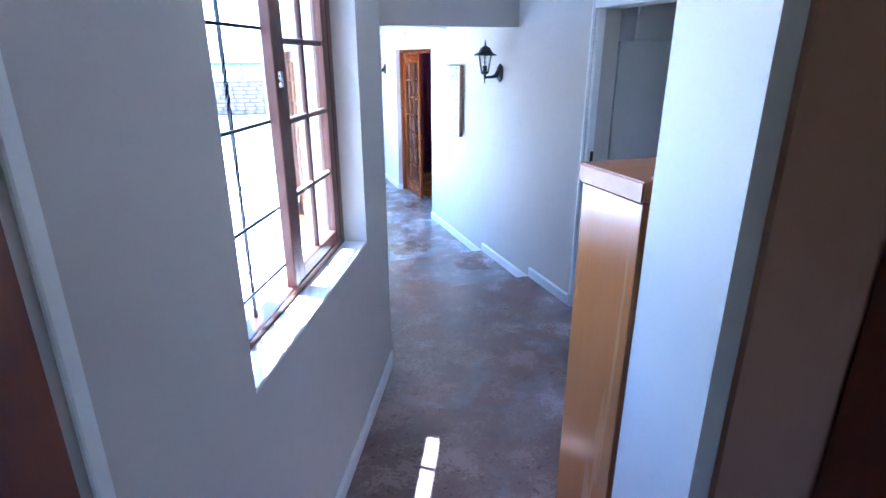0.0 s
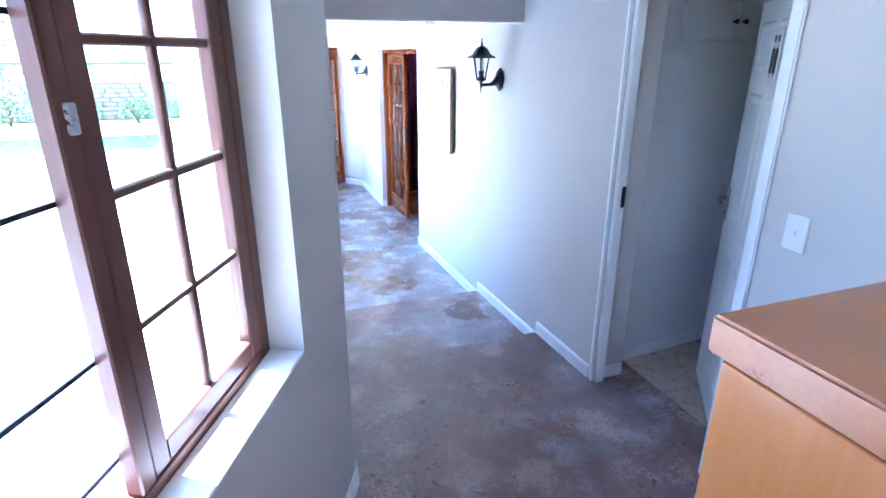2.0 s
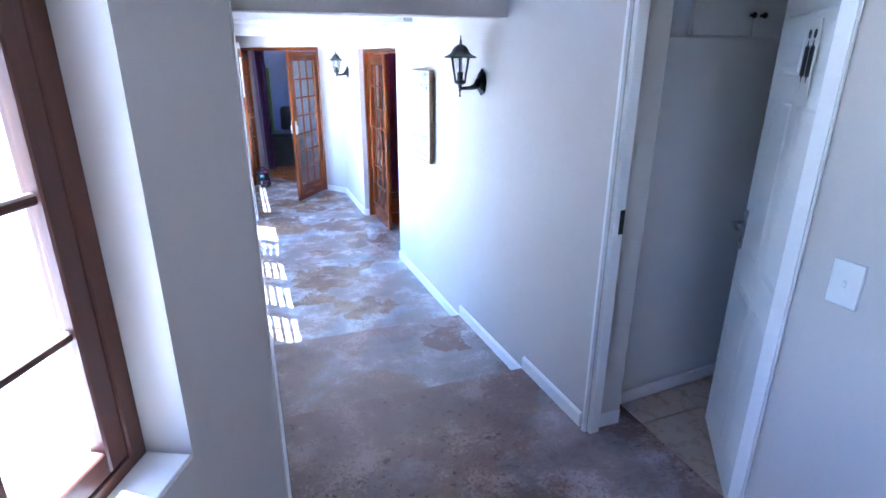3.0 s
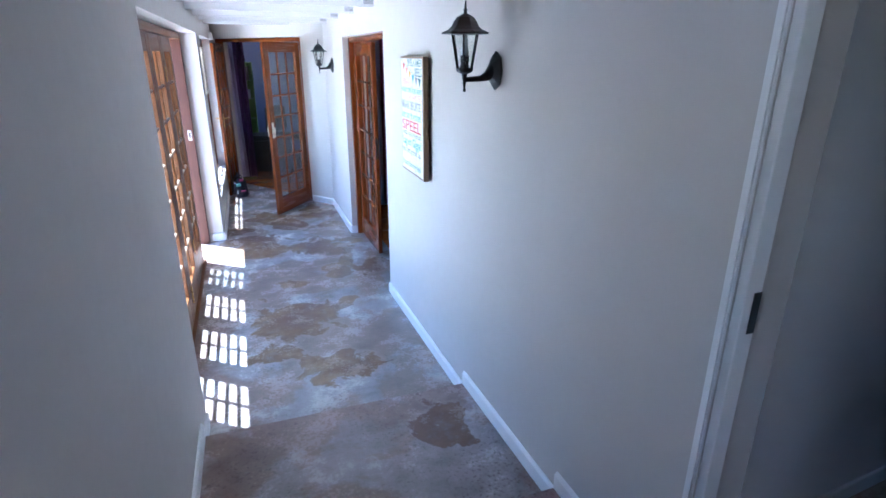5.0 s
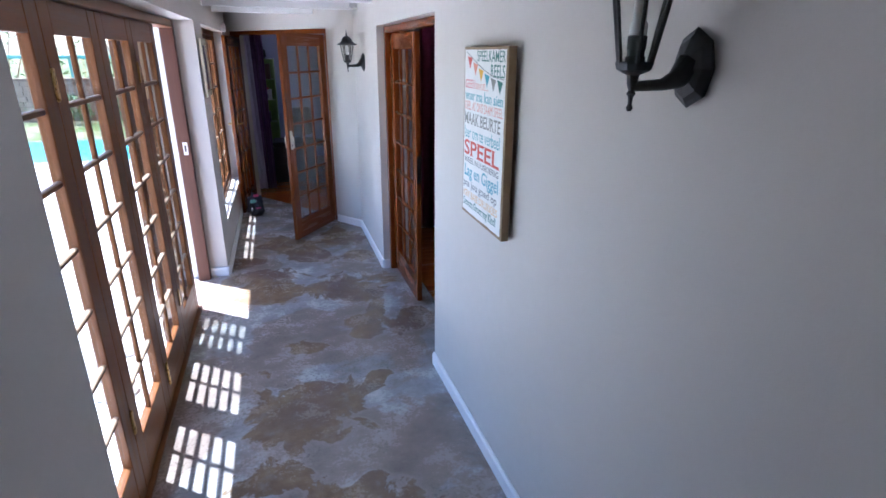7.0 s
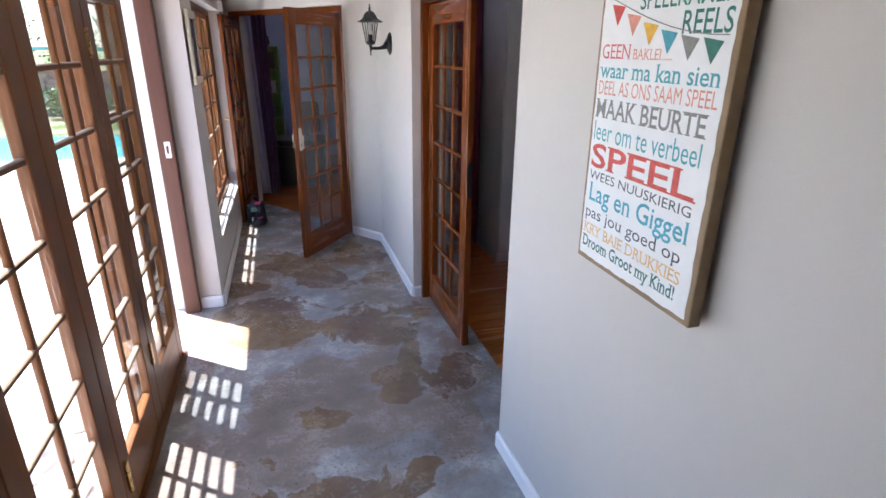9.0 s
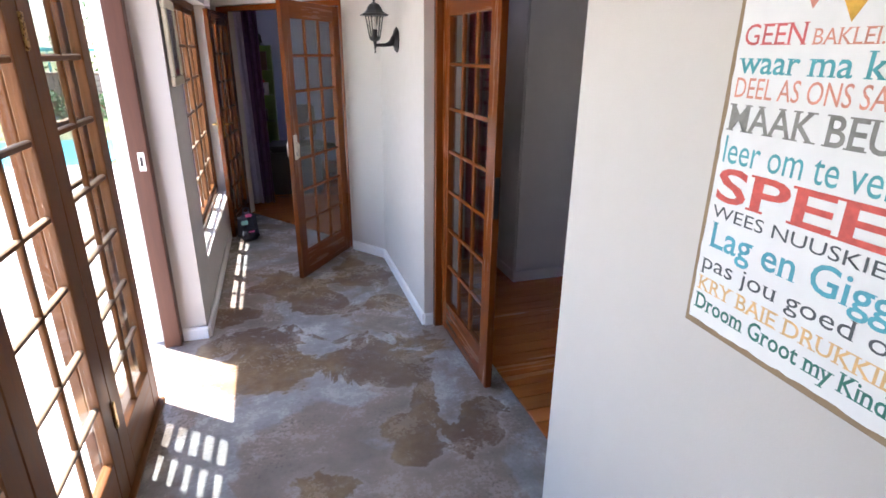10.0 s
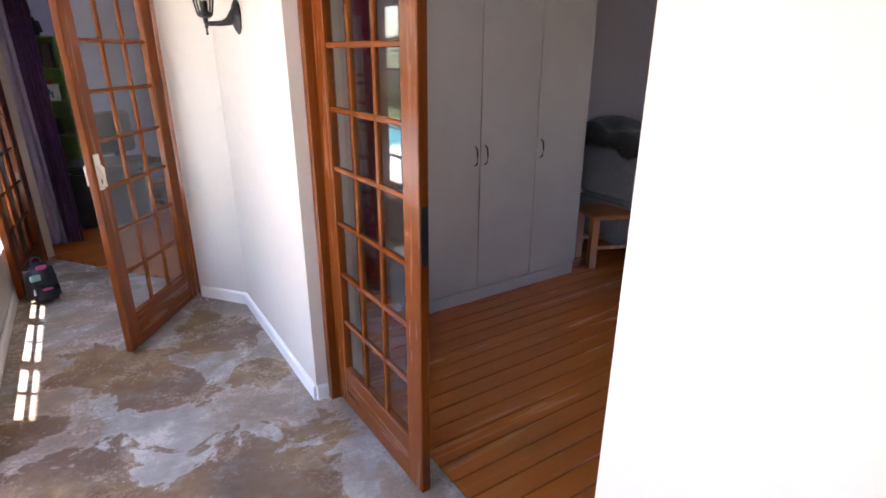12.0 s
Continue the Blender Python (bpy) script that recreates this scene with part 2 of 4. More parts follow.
def add_lathe(bm, profile, cx=0.0, cy=0.0, seg=20, axis='z'):
    """A turned shape: profile is (radius, height) pairs."""
    rings = []
    for r, h in profile:
        ring = []
        for i in range(seg):
            a = 2 * math.pi * i / seg
            p = (r * math.cos(a), r * math.sin(a), h)
            ring.append(bm.verts.new((cx + p[0], cy + p[1], p[2]) if axis == 'z' else ((p[2], cx + p[0], cy + p[1]) if axis == 'x' else (cx + p[0], p[2], cy + p[1]))))
        rings.append(ring)
    for a, b in zip(rings, rings[1:]):
        for i in range(seg):
            bm.faces.new((a[i], a[(i + 1) % seg], b[(i + 1) % seg], b[i]))
    bm.faces.new(rings[0][::-1])
    bm.faces.new(rings[-1])
    bmesh.ops.recalc_face_normals(bm, faces=bm.faces)
    return bm


def add_tube(bm, pts, r, seg=8, radii=None):
    """A round bar along a line of points."""
    pts = [Vector(p) for p in pts]
    rings = []
    for i, p in enumerate(pts):
        d = (pts[min(i + 1, len(pts) - 1)] - pts[max(i - 1, 0)]).normalized()
        q = d.to_track_quat('Z', 'Y')
        rr = radii[i] if radii else r
        rings.append([bm.verts.new(p + q @ Vector((rr * math.cos(2 * math.pi * k / seg), rr * math.sin(2 * math.pi * k / seg), 0))) for k in range(seg)])
    for a, b in zip(rings, rings[1:]):
        for k in range(seg):
            bm.faces.new((a[k], a[(k + 1) % seg], b[(k + 1) % seg], b[k]))
    bm.faces.new(rings[0][::-1])
    bm.faces.new(rings[-1])
    bmesh.ops.recalc_face_normals(bm, faces=bm.faces)
    return bm


def add_prism(bm, poly, z0, z1):
    lo = [bm.verts.new((x, y, z0)) for x, y in poly]
    hi = [bm.verts.new((x, y, z1)) for x, y in poly]
    bm.faces.new(lo[::-1])
    bm.faces.new(hi)
    for i in range(len(poly)):
        j = (i + 1) % len(poly)
        bm.faces.new((lo[i], lo[j], hi[j], hi[i]))
    bmesh.ops.recalc_face_normals(bm, faces=bm.faces)
    return bm


def mesh_of(name, bm, mat, smooth=False):
    me = bpy.data.meshes.new(name)
    bm.to_mesh(me)
    bm.free()
    me.materials.append(mat)
    if smooth:
        for p in me.polygons:
            p.use_smooth = True
    return me


def part(name, bm, mat, parent, label="", smooth=False, at=None):
    """One mesh object under a thing or a part; bm may also be a mesh that is shared."""
    me = bm if isinstance(bm, bpy.types.Mesh) else mesh_of(name, bm, mat, smooth)
    ob = new(name, me)
    ob.parent = parent
    if at is not None:
        ob.matrix_basis = at
    return tagged(ob, label)


def thing(name, label, category, at=None, group=""):
    ob = new(name)
    ob.empty_display_size = 0.1
    if at is not None:
        ob.matrix_basis = at
    return tagged(ob, label, category, group)


def struct(name, bm, mat, label="", smooth=False, category=""):
    return tagged(new(name, mesh_of(name, bm, mat, smooth)), label, category, kind="structure")


def wall(name, p0, p1, z0, z1, thick, openings, mat, label=""):
    """A wall whose room face runs from p0 to p1; its body lies to the left of that way when thick > 0. Openings: (s0, s1, bottom, top)."""
    p0, p1 = Vector(p0), Vector(p1)
    L = (p1 - p0).length
    ang = math.degrees(math.atan2(p1.y - p0.y, p1.x - p0.x))
    bm = bmesh.new()
    cuts = sorted({0.0, L, *[o[0] for o in openings], *[o[1] for o in openings]})
    y0, y1 = min(0, thick), max(0, thick)
    for a, b in zip(cuts, cuts[1:]):
        mid, hole = (a + b) / 2, None
        for o in openings:
            if o[0] < mid < o[1]:
                hole = o
        if hole is None:
            add_box(bm, a, y0, z0, b, y1, z1)
        else:
            if hole[2] > z0 + 1e-4:
                add_box(bm, a, y0, z0, b, y1, hole[2])
            if hole[3] < z1 - 1e-4:
                add_box(bm, a, y0, hole[3], b, y1, z1)
    bmesh.ops.remove_doubles(bm, verts=bm.verts, dist=1e-5)
    ob = struct(name, bm, mat, label)
    ob.matrix_basis = pose(p0.x, p0.y, 0, 0, 0, ang)
    return ob


def skirting(p0, p1, z, h=0.08, d=0.016):
    """White skirting board from p0 to p1 standing on the floor at z; it comes out to the right of that way."""
    p0, p1 = Vector(p0), Vector(p1)
    L = (p1 - p0).length
    bm = bmesh.new()
    prof = [(0, 0), (-d, 0), (-d, h - 0.012), (-d * 0.45, h), (0, h)]
    a = [bm.verts.new((0, y, zz)) for y, zz in prof]
    b = [bm.verts.new((L, y, zz)) for y, zz in prof]
    for i in range(5):
        j = (i + 1) % 5
        bm.faces.new((a[i], a[j], b[j], b[i]))
    bm.faces.new(a[::-1])
    bm.faces.new(b)
    bmesh.ops.recalc_face_normals(bm, faces=bm.faces)
    ob = struct("baseboard", bm, WHITE, "white painted skirting board along the wall")
    ob.matrix_basis = pose(p0.x, p0.y, z, 0, 0, math.degrees(math.atan2(p1.y - p0.y, p1.x - p0.x)))
    return ob


# ---------------------------------------------------------------- plan
UP, MID = 0.18, 0.09                      # the two raised floor levels; the lower hall is at 0
STEP1, STEP2 = 5.10, 6.06                 # where the floor steps down
C1 = Vector((1.447, 4.13))                # corner where the angled window wall ends
U1 = Vector((-0.425, -0.905))             # along the window wall, back towards the start
N1 = Vector((-0.905, 0.425))              # out through the window wall
RB = 2.85                                 # face of the long wall in the lower hall
D0, DD = Vector((2.85, 10.61)), Vector((-0.6, 0.8))   # angled end wall

# floors
bm = bmesh.new()
add_prism(bm, [(-2.4, -2.2), (3.22, -2.2), (3.22, STEP1), (1.2, STEP1), (1.0, 4.2), (-2.4, 0)], -0.3, UP)
struct("floor_upper", bm, FLOOR_UP, "polished grey and brown stained cement floor of the upper hall")
bm = bmesh.new()
add_prism(bm, [(1.2, STEP1), (3.0, STEP1), (3.0, STEP2), (1.2, STEP2)], -0.3, MID)
struct("floor_step", bm, FLOOR_MID, "broad stained cement step between two hall levels")
bm = bmesh.new()
add_prism(bm, [(1.2, STEP2), (3.10, STEP2), (3.10, 10.6), (2.9, 10.75), (1.62, 12.5), (1.2, 12.5)], -0.3, 0.0)
struct("floor_lower", bm, FLOOR, "polished stained cement floor of the lower hall")

# angled window wall
wall("wall_window", C1, C1 + U1 * 4.6, -0.3, 2.75, -0.28, [(0.45, 1.68, 1.11, 2.38)], WALL, "pale plastered wall with a deep window recess")
# long glazed wall
G0, G1 = Vector((1.452, 4.13)), Vector((1.535, 12.45))
wall("wall_glazed", G0, G1, -0.3, 2.6, 0.25, [(2.17, 5.42, -0.3, 2.065), (5.87, 7.82, 0.355, 2.06)], WALL, "pale plastered wall with folding doors and a window")
# long wall: a straight upper part and, past the bedroom door's near edge, the lower part
LX = 2.977 - 0.02513 * 3.35
wall("wall_long_upper", (2.977, 2.0), (LX, 5.35), -0.3, 2.6, -0.195, [(1.64, 2.466, -0.3, 2.24)], WALL, "pale plastered wall with a washroom doorway")
wall("wall_long_middle", (LX, 5.35), (RB, 7.655), -0.3, 2.6, -0.29, [], WALL, "pale plastered wall beside the steps")
wall("wall_long_lower", (RB, 7.655), (RB, 10.61), -0.3, 2.6, -0.25, [(0.0, 1.675, -0.3, 2.04)], WALL, "pale plastered wall with a double doorway")
# angled end wall with the double doorway
wall("wall_end", D0, D0 + DD * 2.32, -0.3, 2.6, -0.2, [(0.40, 2.12, -0.3, 2.08)], WALL, "angled pale plastered wall with a double doorway")
# cross wall at the start of the hall
bm = bmesh.new()
add_prism(bm, [(1.737, 2.378), (1.675, 2.048), (3.21, 2.048), (3.21, 2.378)], -0.2, 2.75)
struct("wall_cross", bm, WALL, "end of a pale plastered cross wall")
# bulkhead between the two ceilings
struct("trim_bulkhead", bm_box(1.3, 5.49, 2.17, 2.91, 5.62, 2.75), WALL, "plastered ceiling bulkhead above the steps")
# ceilings
struct("ceiling_upper", add_prism(bmesh.new(), [(-2.6, -2.3), (3.3, -2.3), (3.3, 5.62), (1.22, 5.62), (1.22, 4.24), (-0.72, 0.07), (-2.6, 0.07)], 2.75, 2.85), CEIL, "white ceiling of the upper hall")
bm = bm_box(1.2, 5.62, 2.36, 3.2, 12.6, 2.46)
struct("ceiling_lower", bm, CEIL, "white boarded ceiling of the lower hall")
for i in range(7):
    y = 6.35 + i * 0.78
    if y < 10.5:
        struct("trim_bracket", bm_box(RB - 0.075, y - 0.003, 2.23, RB + 0.0, y - 0.001, 2.30), STEEL, "galvanised bracket at a beam end")
    b = struct("ceiling_beam", bm_box(1.46, y, 2.215, RB + 0.02 if y < 10.5 else 2.5, y + 0.06, 2.362, 0.004), CEIL, "white painted ceiling beam across the hall")

# skirting boards
def lx(y):
    return 2.977 - 0.02513 * (y - 2.0)


skirting((lx(STEP1), STEP1), (lx(4.51), 4.51), UP)
skirting((lx(STEP2), STEP2), (lx(STEP1), STEP1), MID)
skirting((RB, 7.655), (lx(STEP2), STEP2), 0)
skirting((RB, 10.61), (RB, 9.33), 0)
skirting((RB, 9.331), (RB + 0.056, 9.331), 0)
skirting(D0 + DD * 0.38, D0, 0)
skirting(C1 + U1 * 2.2, C1, UP)
skirting(C1, (1.461, STEP1), UP)
skirting((1.461, STEP1), (1.471, STEP2), MID)
skirting((1.471, STEP2), (1.473, 6.28), 0)
skirting((1.514, 9.545), (1.53, 11.9), 0)
skirting((1.37, 9.54), (1.514, 9.54), 0)


# ---------------------------------------------------------------- doors and windows
def glazed_leaf(name, label, w, h, cols, rows, at, stile=0.105, top=0.11, bottom=0.22, thick=0.038, group="", up=None, across=None):
    """A glazed hardwood leaf: hinge edge at x = 0, floor at z = 0, its thickness along y."""
    d = thing(name, label, "door", at, group)
    e = thick / 2
    up, across = up or DOORW, across or DOORH
    st = mesh_of("stile", bm_box(0, -e, 0, stile, e, h, 0.004), up)
    part("stile", st, None, d)
    part("stile", st, None, d, at=pose(w - stile, 0, 0))
    x0, x1 = stile, w - stile
    part("top_rail", bm_box(x0, -e + 0.001, h - top, x1, e - 0.001, h, 0.003), across, d)
    part("bottom_rail", bm_box(x0, -e + 0.001, 0, x1, e - 0.001, bottom, 0.003), across, d)
    pw, ph, m = (x1 - x0) / cols, (h - top - bottom) / rows, 0.011

    def bar(length, horizontal):
        bm = bmesh.new()
        prof = [(-m, -0.003), (-m + 0.001, -0.008), (-0.006, -0.0115), (0.006, -0.0115), (m - 0.001, -0.008), (m, -0.003),
                (m, 0.003), (m - 0.001, 0.007), (0.006, 0.0095), (-0.006, 0.0095), (-m + 0.001, 0.007), (-m, 0.003)]
        ends = []
        for t in (0, length):
            ends.append([bm.verts.new((t, y, a) if horizontal else (a, y, t)) for a, y in prof])
        for i in range(len(prof)):
            j = (i + 1) % len(prof)
            bm.faces.new((ends[0][i], ends[0][j], ends[1][j], ends[1][i]))
        bm.faces.new(ends[0])
        bm.faces.new(ends[1][::-1])
        bmesh.ops.recalc_face_normals(bm, faces=bm.faces)
        me = mesh_of("muntin", bm, across if horizontal else up)
        # upward faces take the paler wood, painted as if in bright sun
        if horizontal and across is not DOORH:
            me.materials.append(LIT_TOP)
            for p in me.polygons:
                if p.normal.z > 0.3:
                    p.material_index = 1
        return me
    hb, vb = bar(x1 - x0, True), bar(h - top - bottom, False)
    for i in range(1, rows):
        part("muntin", hb, None, d, at=pose(x0, 0, bottom + i * ph))
    for j in range(1, cols):
        part("muntin", vb, None, d, at=pose(x0 + j * pw, 0, bottom))
    gl = mesh_of("pane", bm_box(m * 0.5, -0.002, m * 0.5, pw - m * 0.5, 0.002, ph - m * 0.5), GLASS)
    for i in range(rows):
        for j in range(cols):
            part("pane", gl, None, d, at=pose(x0 + j * pw, 0, bottom + i * ph))
    return d


def lever_handle(door, x, z, side, mat, length=0.11):
    """Back plate and lever on one face of a leaf; side is +1 or -1 along y, the lever points to -x."""
    e = 0.021 * side
    drop = -length if length < 0 else 0.0
    plate = part("handle_plate", bm_box(x - 0.02, min(e, e + 0.008 * side), z - 0.09, x + 0.02, max(e, e + 0.008 * side), z + 0.09, 0.003), mat, door)
    bm = bmesh.new()
    add_tube(bm, [(x, e, z + 0.03), (x, e + (0.02 if drop else 0.045) * side, z + 0.03), (x - (0.003 if drop else 0.02), e + (0.026 if drop else 0.052) * side, z + (0.02 if drop else 0.03)), (x - (0.004 if drop else length), e + (0.024 if drop else 0.05) * side, z + 0.027 - drop)], 0.008, 8)
    part("lever", bm, mat, plate, smooth=True)
    bm = bm_box(x - 0.004, min(e + .008 * side, e + 0.0095 * side), z - 0.06, x + 0.004, max(e + .008 * side, e + 0.0095 * side), z - 0.035)
    part("keyhole", bm, IRON, plate)


def door_lining(name, label, parent_at, w, h, depth, mat_up, mat_cross, t=0.045):
    """A door lining: two jambs and a head, x along the opening, y through the wall."""
    d = tagged(thing(name, label, "door frame", parent_at), kind="structure")
    jb = mesh_of("jamb", bm_box(0, 0, 0, t, depth, h, 0.004), mat_up)
    part("jamb", jb, None, d)
    part("jamb", jb, None, d, at=pose(w - t, 0, 0))
    part("head", bm_box(t, 0.001, h - t, w - t, depth - 0.001, h, 0.003), mat_cross, d)
    stop = mesh_of("stop", bm_box(t, depth * 0.62, 0, t + 0.012, depth * 0.62 + 0.03, h - t, 0.002), mat_up)
    part("stop", stop, None, d)
    return d


# folding doors to the patio: four leaves shut, the fifth swung out
FX = 1.262                                # outer line of the frame
FL = 1.315                                # line of the leaves
frame_f = tagged(thing("door_frame_patio", "dark varnished hardwood frame of the folding patio doors", "door frame", pose(0, 0, 0)), kind="structure")
part("jamb", bm_box(FX - 0.03, 6.285, 0, FX + 0.105, 6.335, 2.06, 0.004), JAMBW, frame_f)
jamb_end = part("jamb", bm_box(FX + 0.012, 9.465, 0, FX + 0.105, 9.54, 2.06, 0.004), JAMBW, frame_f)
part("head", bm_box(FX - 0.028, 6.335, 2.005, FX + 0.103, 9.465, 2.06, 0.004), FRAMEY, frame_f)
part("threshold", bm_box(FX - 0.05, 6.335, 0.001, FX + 0.095, 8.915, 0.02, 0.003), FRAMEY, frame_f)
strike = part("strike_plate", bm_box(FX + 0.052, 9.462, 1.075, FX + 0.085, 9.465, 1.175), STEEL, jamb_end, "pale steel strike plate")
part("latch_hole", bm_box(FX + 0.061, 9.461, 1.10, FX + 0.074, 9.4622, 1.15), IRON, strike)
LW = 0.643
lab = "varnished hardwood folding door leaf with fourteen small panes"
for i in range(4):
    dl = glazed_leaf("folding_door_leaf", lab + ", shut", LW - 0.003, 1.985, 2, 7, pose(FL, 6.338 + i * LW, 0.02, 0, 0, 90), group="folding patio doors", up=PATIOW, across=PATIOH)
    if i % 2 == 1:
        for z in (0.30, 1.66):
            part("hinge", bm_box(-0.012, -0.028, z, 0.012, -0.019, z + 0.11, 0.003), BRASS, dl, "brass butt hinge")
    if i == 2:
        part("bolt", bm_box(0.03, -0.03, 0.10, 0.055, -0.02, 0.24, 0.004), BRASS, dl, "brass flush bolt")
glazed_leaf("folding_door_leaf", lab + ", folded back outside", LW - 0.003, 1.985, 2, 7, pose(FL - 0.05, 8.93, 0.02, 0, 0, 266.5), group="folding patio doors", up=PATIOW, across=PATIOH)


def casement(name, label, w, h, cols, rows, at, st=0.055, thick=0.04, group="", up=None, across=None):
    d = glazed_leaf(name, label, w, h, cols, rows, at, st, st, st, thick, group, up, across)
    d["category"] = "window"
    return d


# window in the angled wall: x along U1 from C1, y towards the room
WANG = math.degrees(math.atan2(U1.y, U1.x))
wm = pose(C1.x, C1.y, 0, 0, 0, WANG)
win1 = tagged(thing("window_1", "hardwood casement window, one sash open, deep white sill", "window", wm), kind="structure")
SG = 1 if (Matrix.Rotation(radians(WANG), 2) @ Vector((0, 1))).dot(N1) > 0 else -1   # sign of y that leads outdoors


def oy(a, b):
    return min(a * SG, b * SG), max(a * SG, b * SG)


f0, f1 = oy(0.108, 0.178)
part("frame", bm_box(0.45, f0, 1.115, 0.50, f1, 2.38, 0.004), SASHW, win1)
part("frame", bm_box(1.625, f0, 1.115, 1.68, f1, 2.38, 0.004), SASHW, win1)
part("frame", bm_box(0.50, f0, 1.115, 1.625, f1, 1.15, 0.003), SASHH, win1)
part("frame", bm_box(0.50, f0, 2.33, 1.625, f1, 2.38, 0.003), SASHH, win1)
m0, m1 = oy(0.108, 0.146)
part("mullion", bm_box(1.037, m0, 1.15, 1.082, m1, 2.33, 0.004), SASHW, win1)
s0, s1 = oy(0.001, 0.108)
part("sill", bm_box(0.452, s0, 1.100, 1.678, s1, 1.122, 0.003), SILL, win1, "white painted sill")
l0, l1 = oy(0.096, 0.108)
lat = part("latch", bm_box(1.045, l0, 1.86, 1.065, l1, 1.91, 0.003), STEEL, win1, "steel casement latch")
k = pose(0.502, (f0 + f1) / 2 - 0.012 * SG, 1.152)
c1 = casement("casement_window", "closed hardwood casement sash with small panes", 0.533, 1.175, 2, 4, wm @ k, up=SASHW, across=SASHH)
c2 = casement("casement_window", "hardwood casement sash standing open outside", 0.552, 1.175, 2, 4, wm @ pose(1.623, 0.19 * SG, 1.152, 0, 0, 180 - SG * 30), up=SASHW, across=SASHH)
grille = thing("window_grille", "black wrought iron burglar bars with a twisted upright", "burglar bars", wm)
gy = 0.145 * SG
for z in (2.04, 1.752, 1.455, 1.24):
    bm = bmesh.new()
    add_box(bm, 1.075, gy - 0.003, z - 0.0055, 1.635, gy + 0.003, z + 0.0055, 0.001)
    part("bar", bm, IRON, grille)
bm = bmesh.new()
N = 60
rings = []
for i in range(N + 1):
    z = 1.15 + (2.335 - 1.15) * i / N
    cyc = (z / 0.29) % 1.0
    tw = 0.0 if cyc < 0.25 or cyc > 0.75 else (cyc - 0.25) * 2 * 2 * math.pi
    rings.append([bm.verts.new((1.325 + 0.0048 * 1.414 * math.cos(tw + math.pi / 4 + q * math.pi / 2), gy + 0.0105 * SG + 0.0048 * 1.414 * math.sin(tw + math.pi / 4 + q * math.pi / 2), z)) for q in range(4)])
for a, b in zip(rings, rings[1:]):
    for q in range(4):
        bm.faces.new((a[q], a[(q + 1) % 4], b[(q + 1) % 4], b[q]))
bmesh.ops.recalc_face_normals(bm, faces=bm.faces)
part("twisted_bar", bm, IRON, grille)

# second window, tall, near the end of the hall
w2 = pose(0, 0, 0)
win2 = tagged(thing("window_2", "tall hardwood window with small panes and a low white sill", "window", w2), kind="structure")
WX = 1.40
part("frame", bm_box(WX - 0.035, 10.0, 0.37, WX + 0.035, 10.055, 2.06, 0.004), PATIOW, win2)
part("frame", bm_box(WX - 0.035, 11.88, 0.37, WX + 0.035, 11.935, 2.06, 0.004), PATIOW, win2)
part("frame", bm_box(WX - 0.034, 10.055, 2.01, WX + 0.034, 11.88, 2.06, 0.003), FRAMEY, win2)
part("frame", bm_box(WX - 0.034, 10.055, 0.37, WX + 0.034, 11.88, 0.42, 0.003), FRAMEY, win2)
part("sill", bm_box(WX + 0.035, 10.003, 0.345, 1.514, 11.932, 0.37, 0.004), SILL, win2, "white painted sill")
for i in range(3):
    casement("casement_window", "hardwood casement sash with twelve small panes, shut", 0.605, 1.585, 2, 6, pose(WX, 10.058 + i * 0.6075, 0.422, 0, 0, 90), st=0.042, up=PATIOW, across=PATIOH)

# double door in the long wall: the far leaf all but shut, the near one folded back into the bedroom
lin = door_lining("door_frame_bedroom", "varnished hardwood lining of the bedroom double doors", pose(RB + 0.058, 9.328, 0, 0, 0, -90), 1.671, 2.035, 0.12, DOORW, DOORH)
lr = glazed_leaf("glazed_door", "varnished hardwood glazed door with twenty-one small panes, nearly shut", 0.77, 1.955, 3, 7, pose(RB + 0.115, 9.278, 0.024, 0, 0, -89.3), stile=0.10, top=0.115, bottom=0.20)
part("lock_plate", bm_box(0.7705, -0.012, 0.93, 0.772, 0.012, 1.13), IRON, lr, "dark lock edge plate")
lr2 = glazed_leaf("glazed_door", "varnished hardwood glazed door folded back into the bedroom", 0.785, 1.965, 3, 7, pose(RB + 0.22, 7.70, 0.012, 0, 0, -8), stile=0.10, top=0.115, bottom=0.20)

# double door in the end wall, both leaves swung into the hall
ea = math.degrees(math.atan2(DD.y, DD.x))
e0 = D0 + DD * 0.402
door_lining("door_frame_end", "varnished hardwood lining of the playroom double doors", pose(e0.x, e0.y, 0, 0, 0, ea) @ pose(1.716, 0, 0, 0, 0, 180) @ pose(0, 0.012, 0), 1.716, 2.075, 0.10, DOORW, DOORH)
hinge_r = D0 + DD * 0.43
free_r = Vector((2.142, 10.33))
ar = math.degrees(math.atan2(free_r.y - hinge_r.y, free_r.x - hinge_r.x))
fl = glazed_leaf("glazed_door", "varnished hardwood glazed door, standing open into the hall", 0.775, 2.0, 3, 7, pose(hinge_r.x - 0.02, hinge_r.y - 0.02, 0.012, 0, 0, ar), stile=0.10, top=0.115, bottom=0.20)
CREAMY = plain("cream_enamelled_metal", (0.62, 0.54, 0.42), 0.35, vary=0.06)
lever_handle(fl, 0.74, 1.02, 1, CREAMY, -0.10)
lever_handle(fl, 0.74, 1.02, -1, CREAMY, -0.10)
hinge_l = Vector((1.675, 12.29))
ll = glazed_leaf("glazed_door", "varnished hardwood glazed door folded back along the wall", 0.76, 2.0, 3, 7, pose(hinge_l.x, hinge_l.y - 0.03, 0.012, 0, 0, -98.5), stile=0.10, top=0.115, bottom=0.20)
lever_handle(ll, 0.71, 1.02, 1, BRASS)
lever_handle(ll, 0.71, 1.02, -1, BRASS)


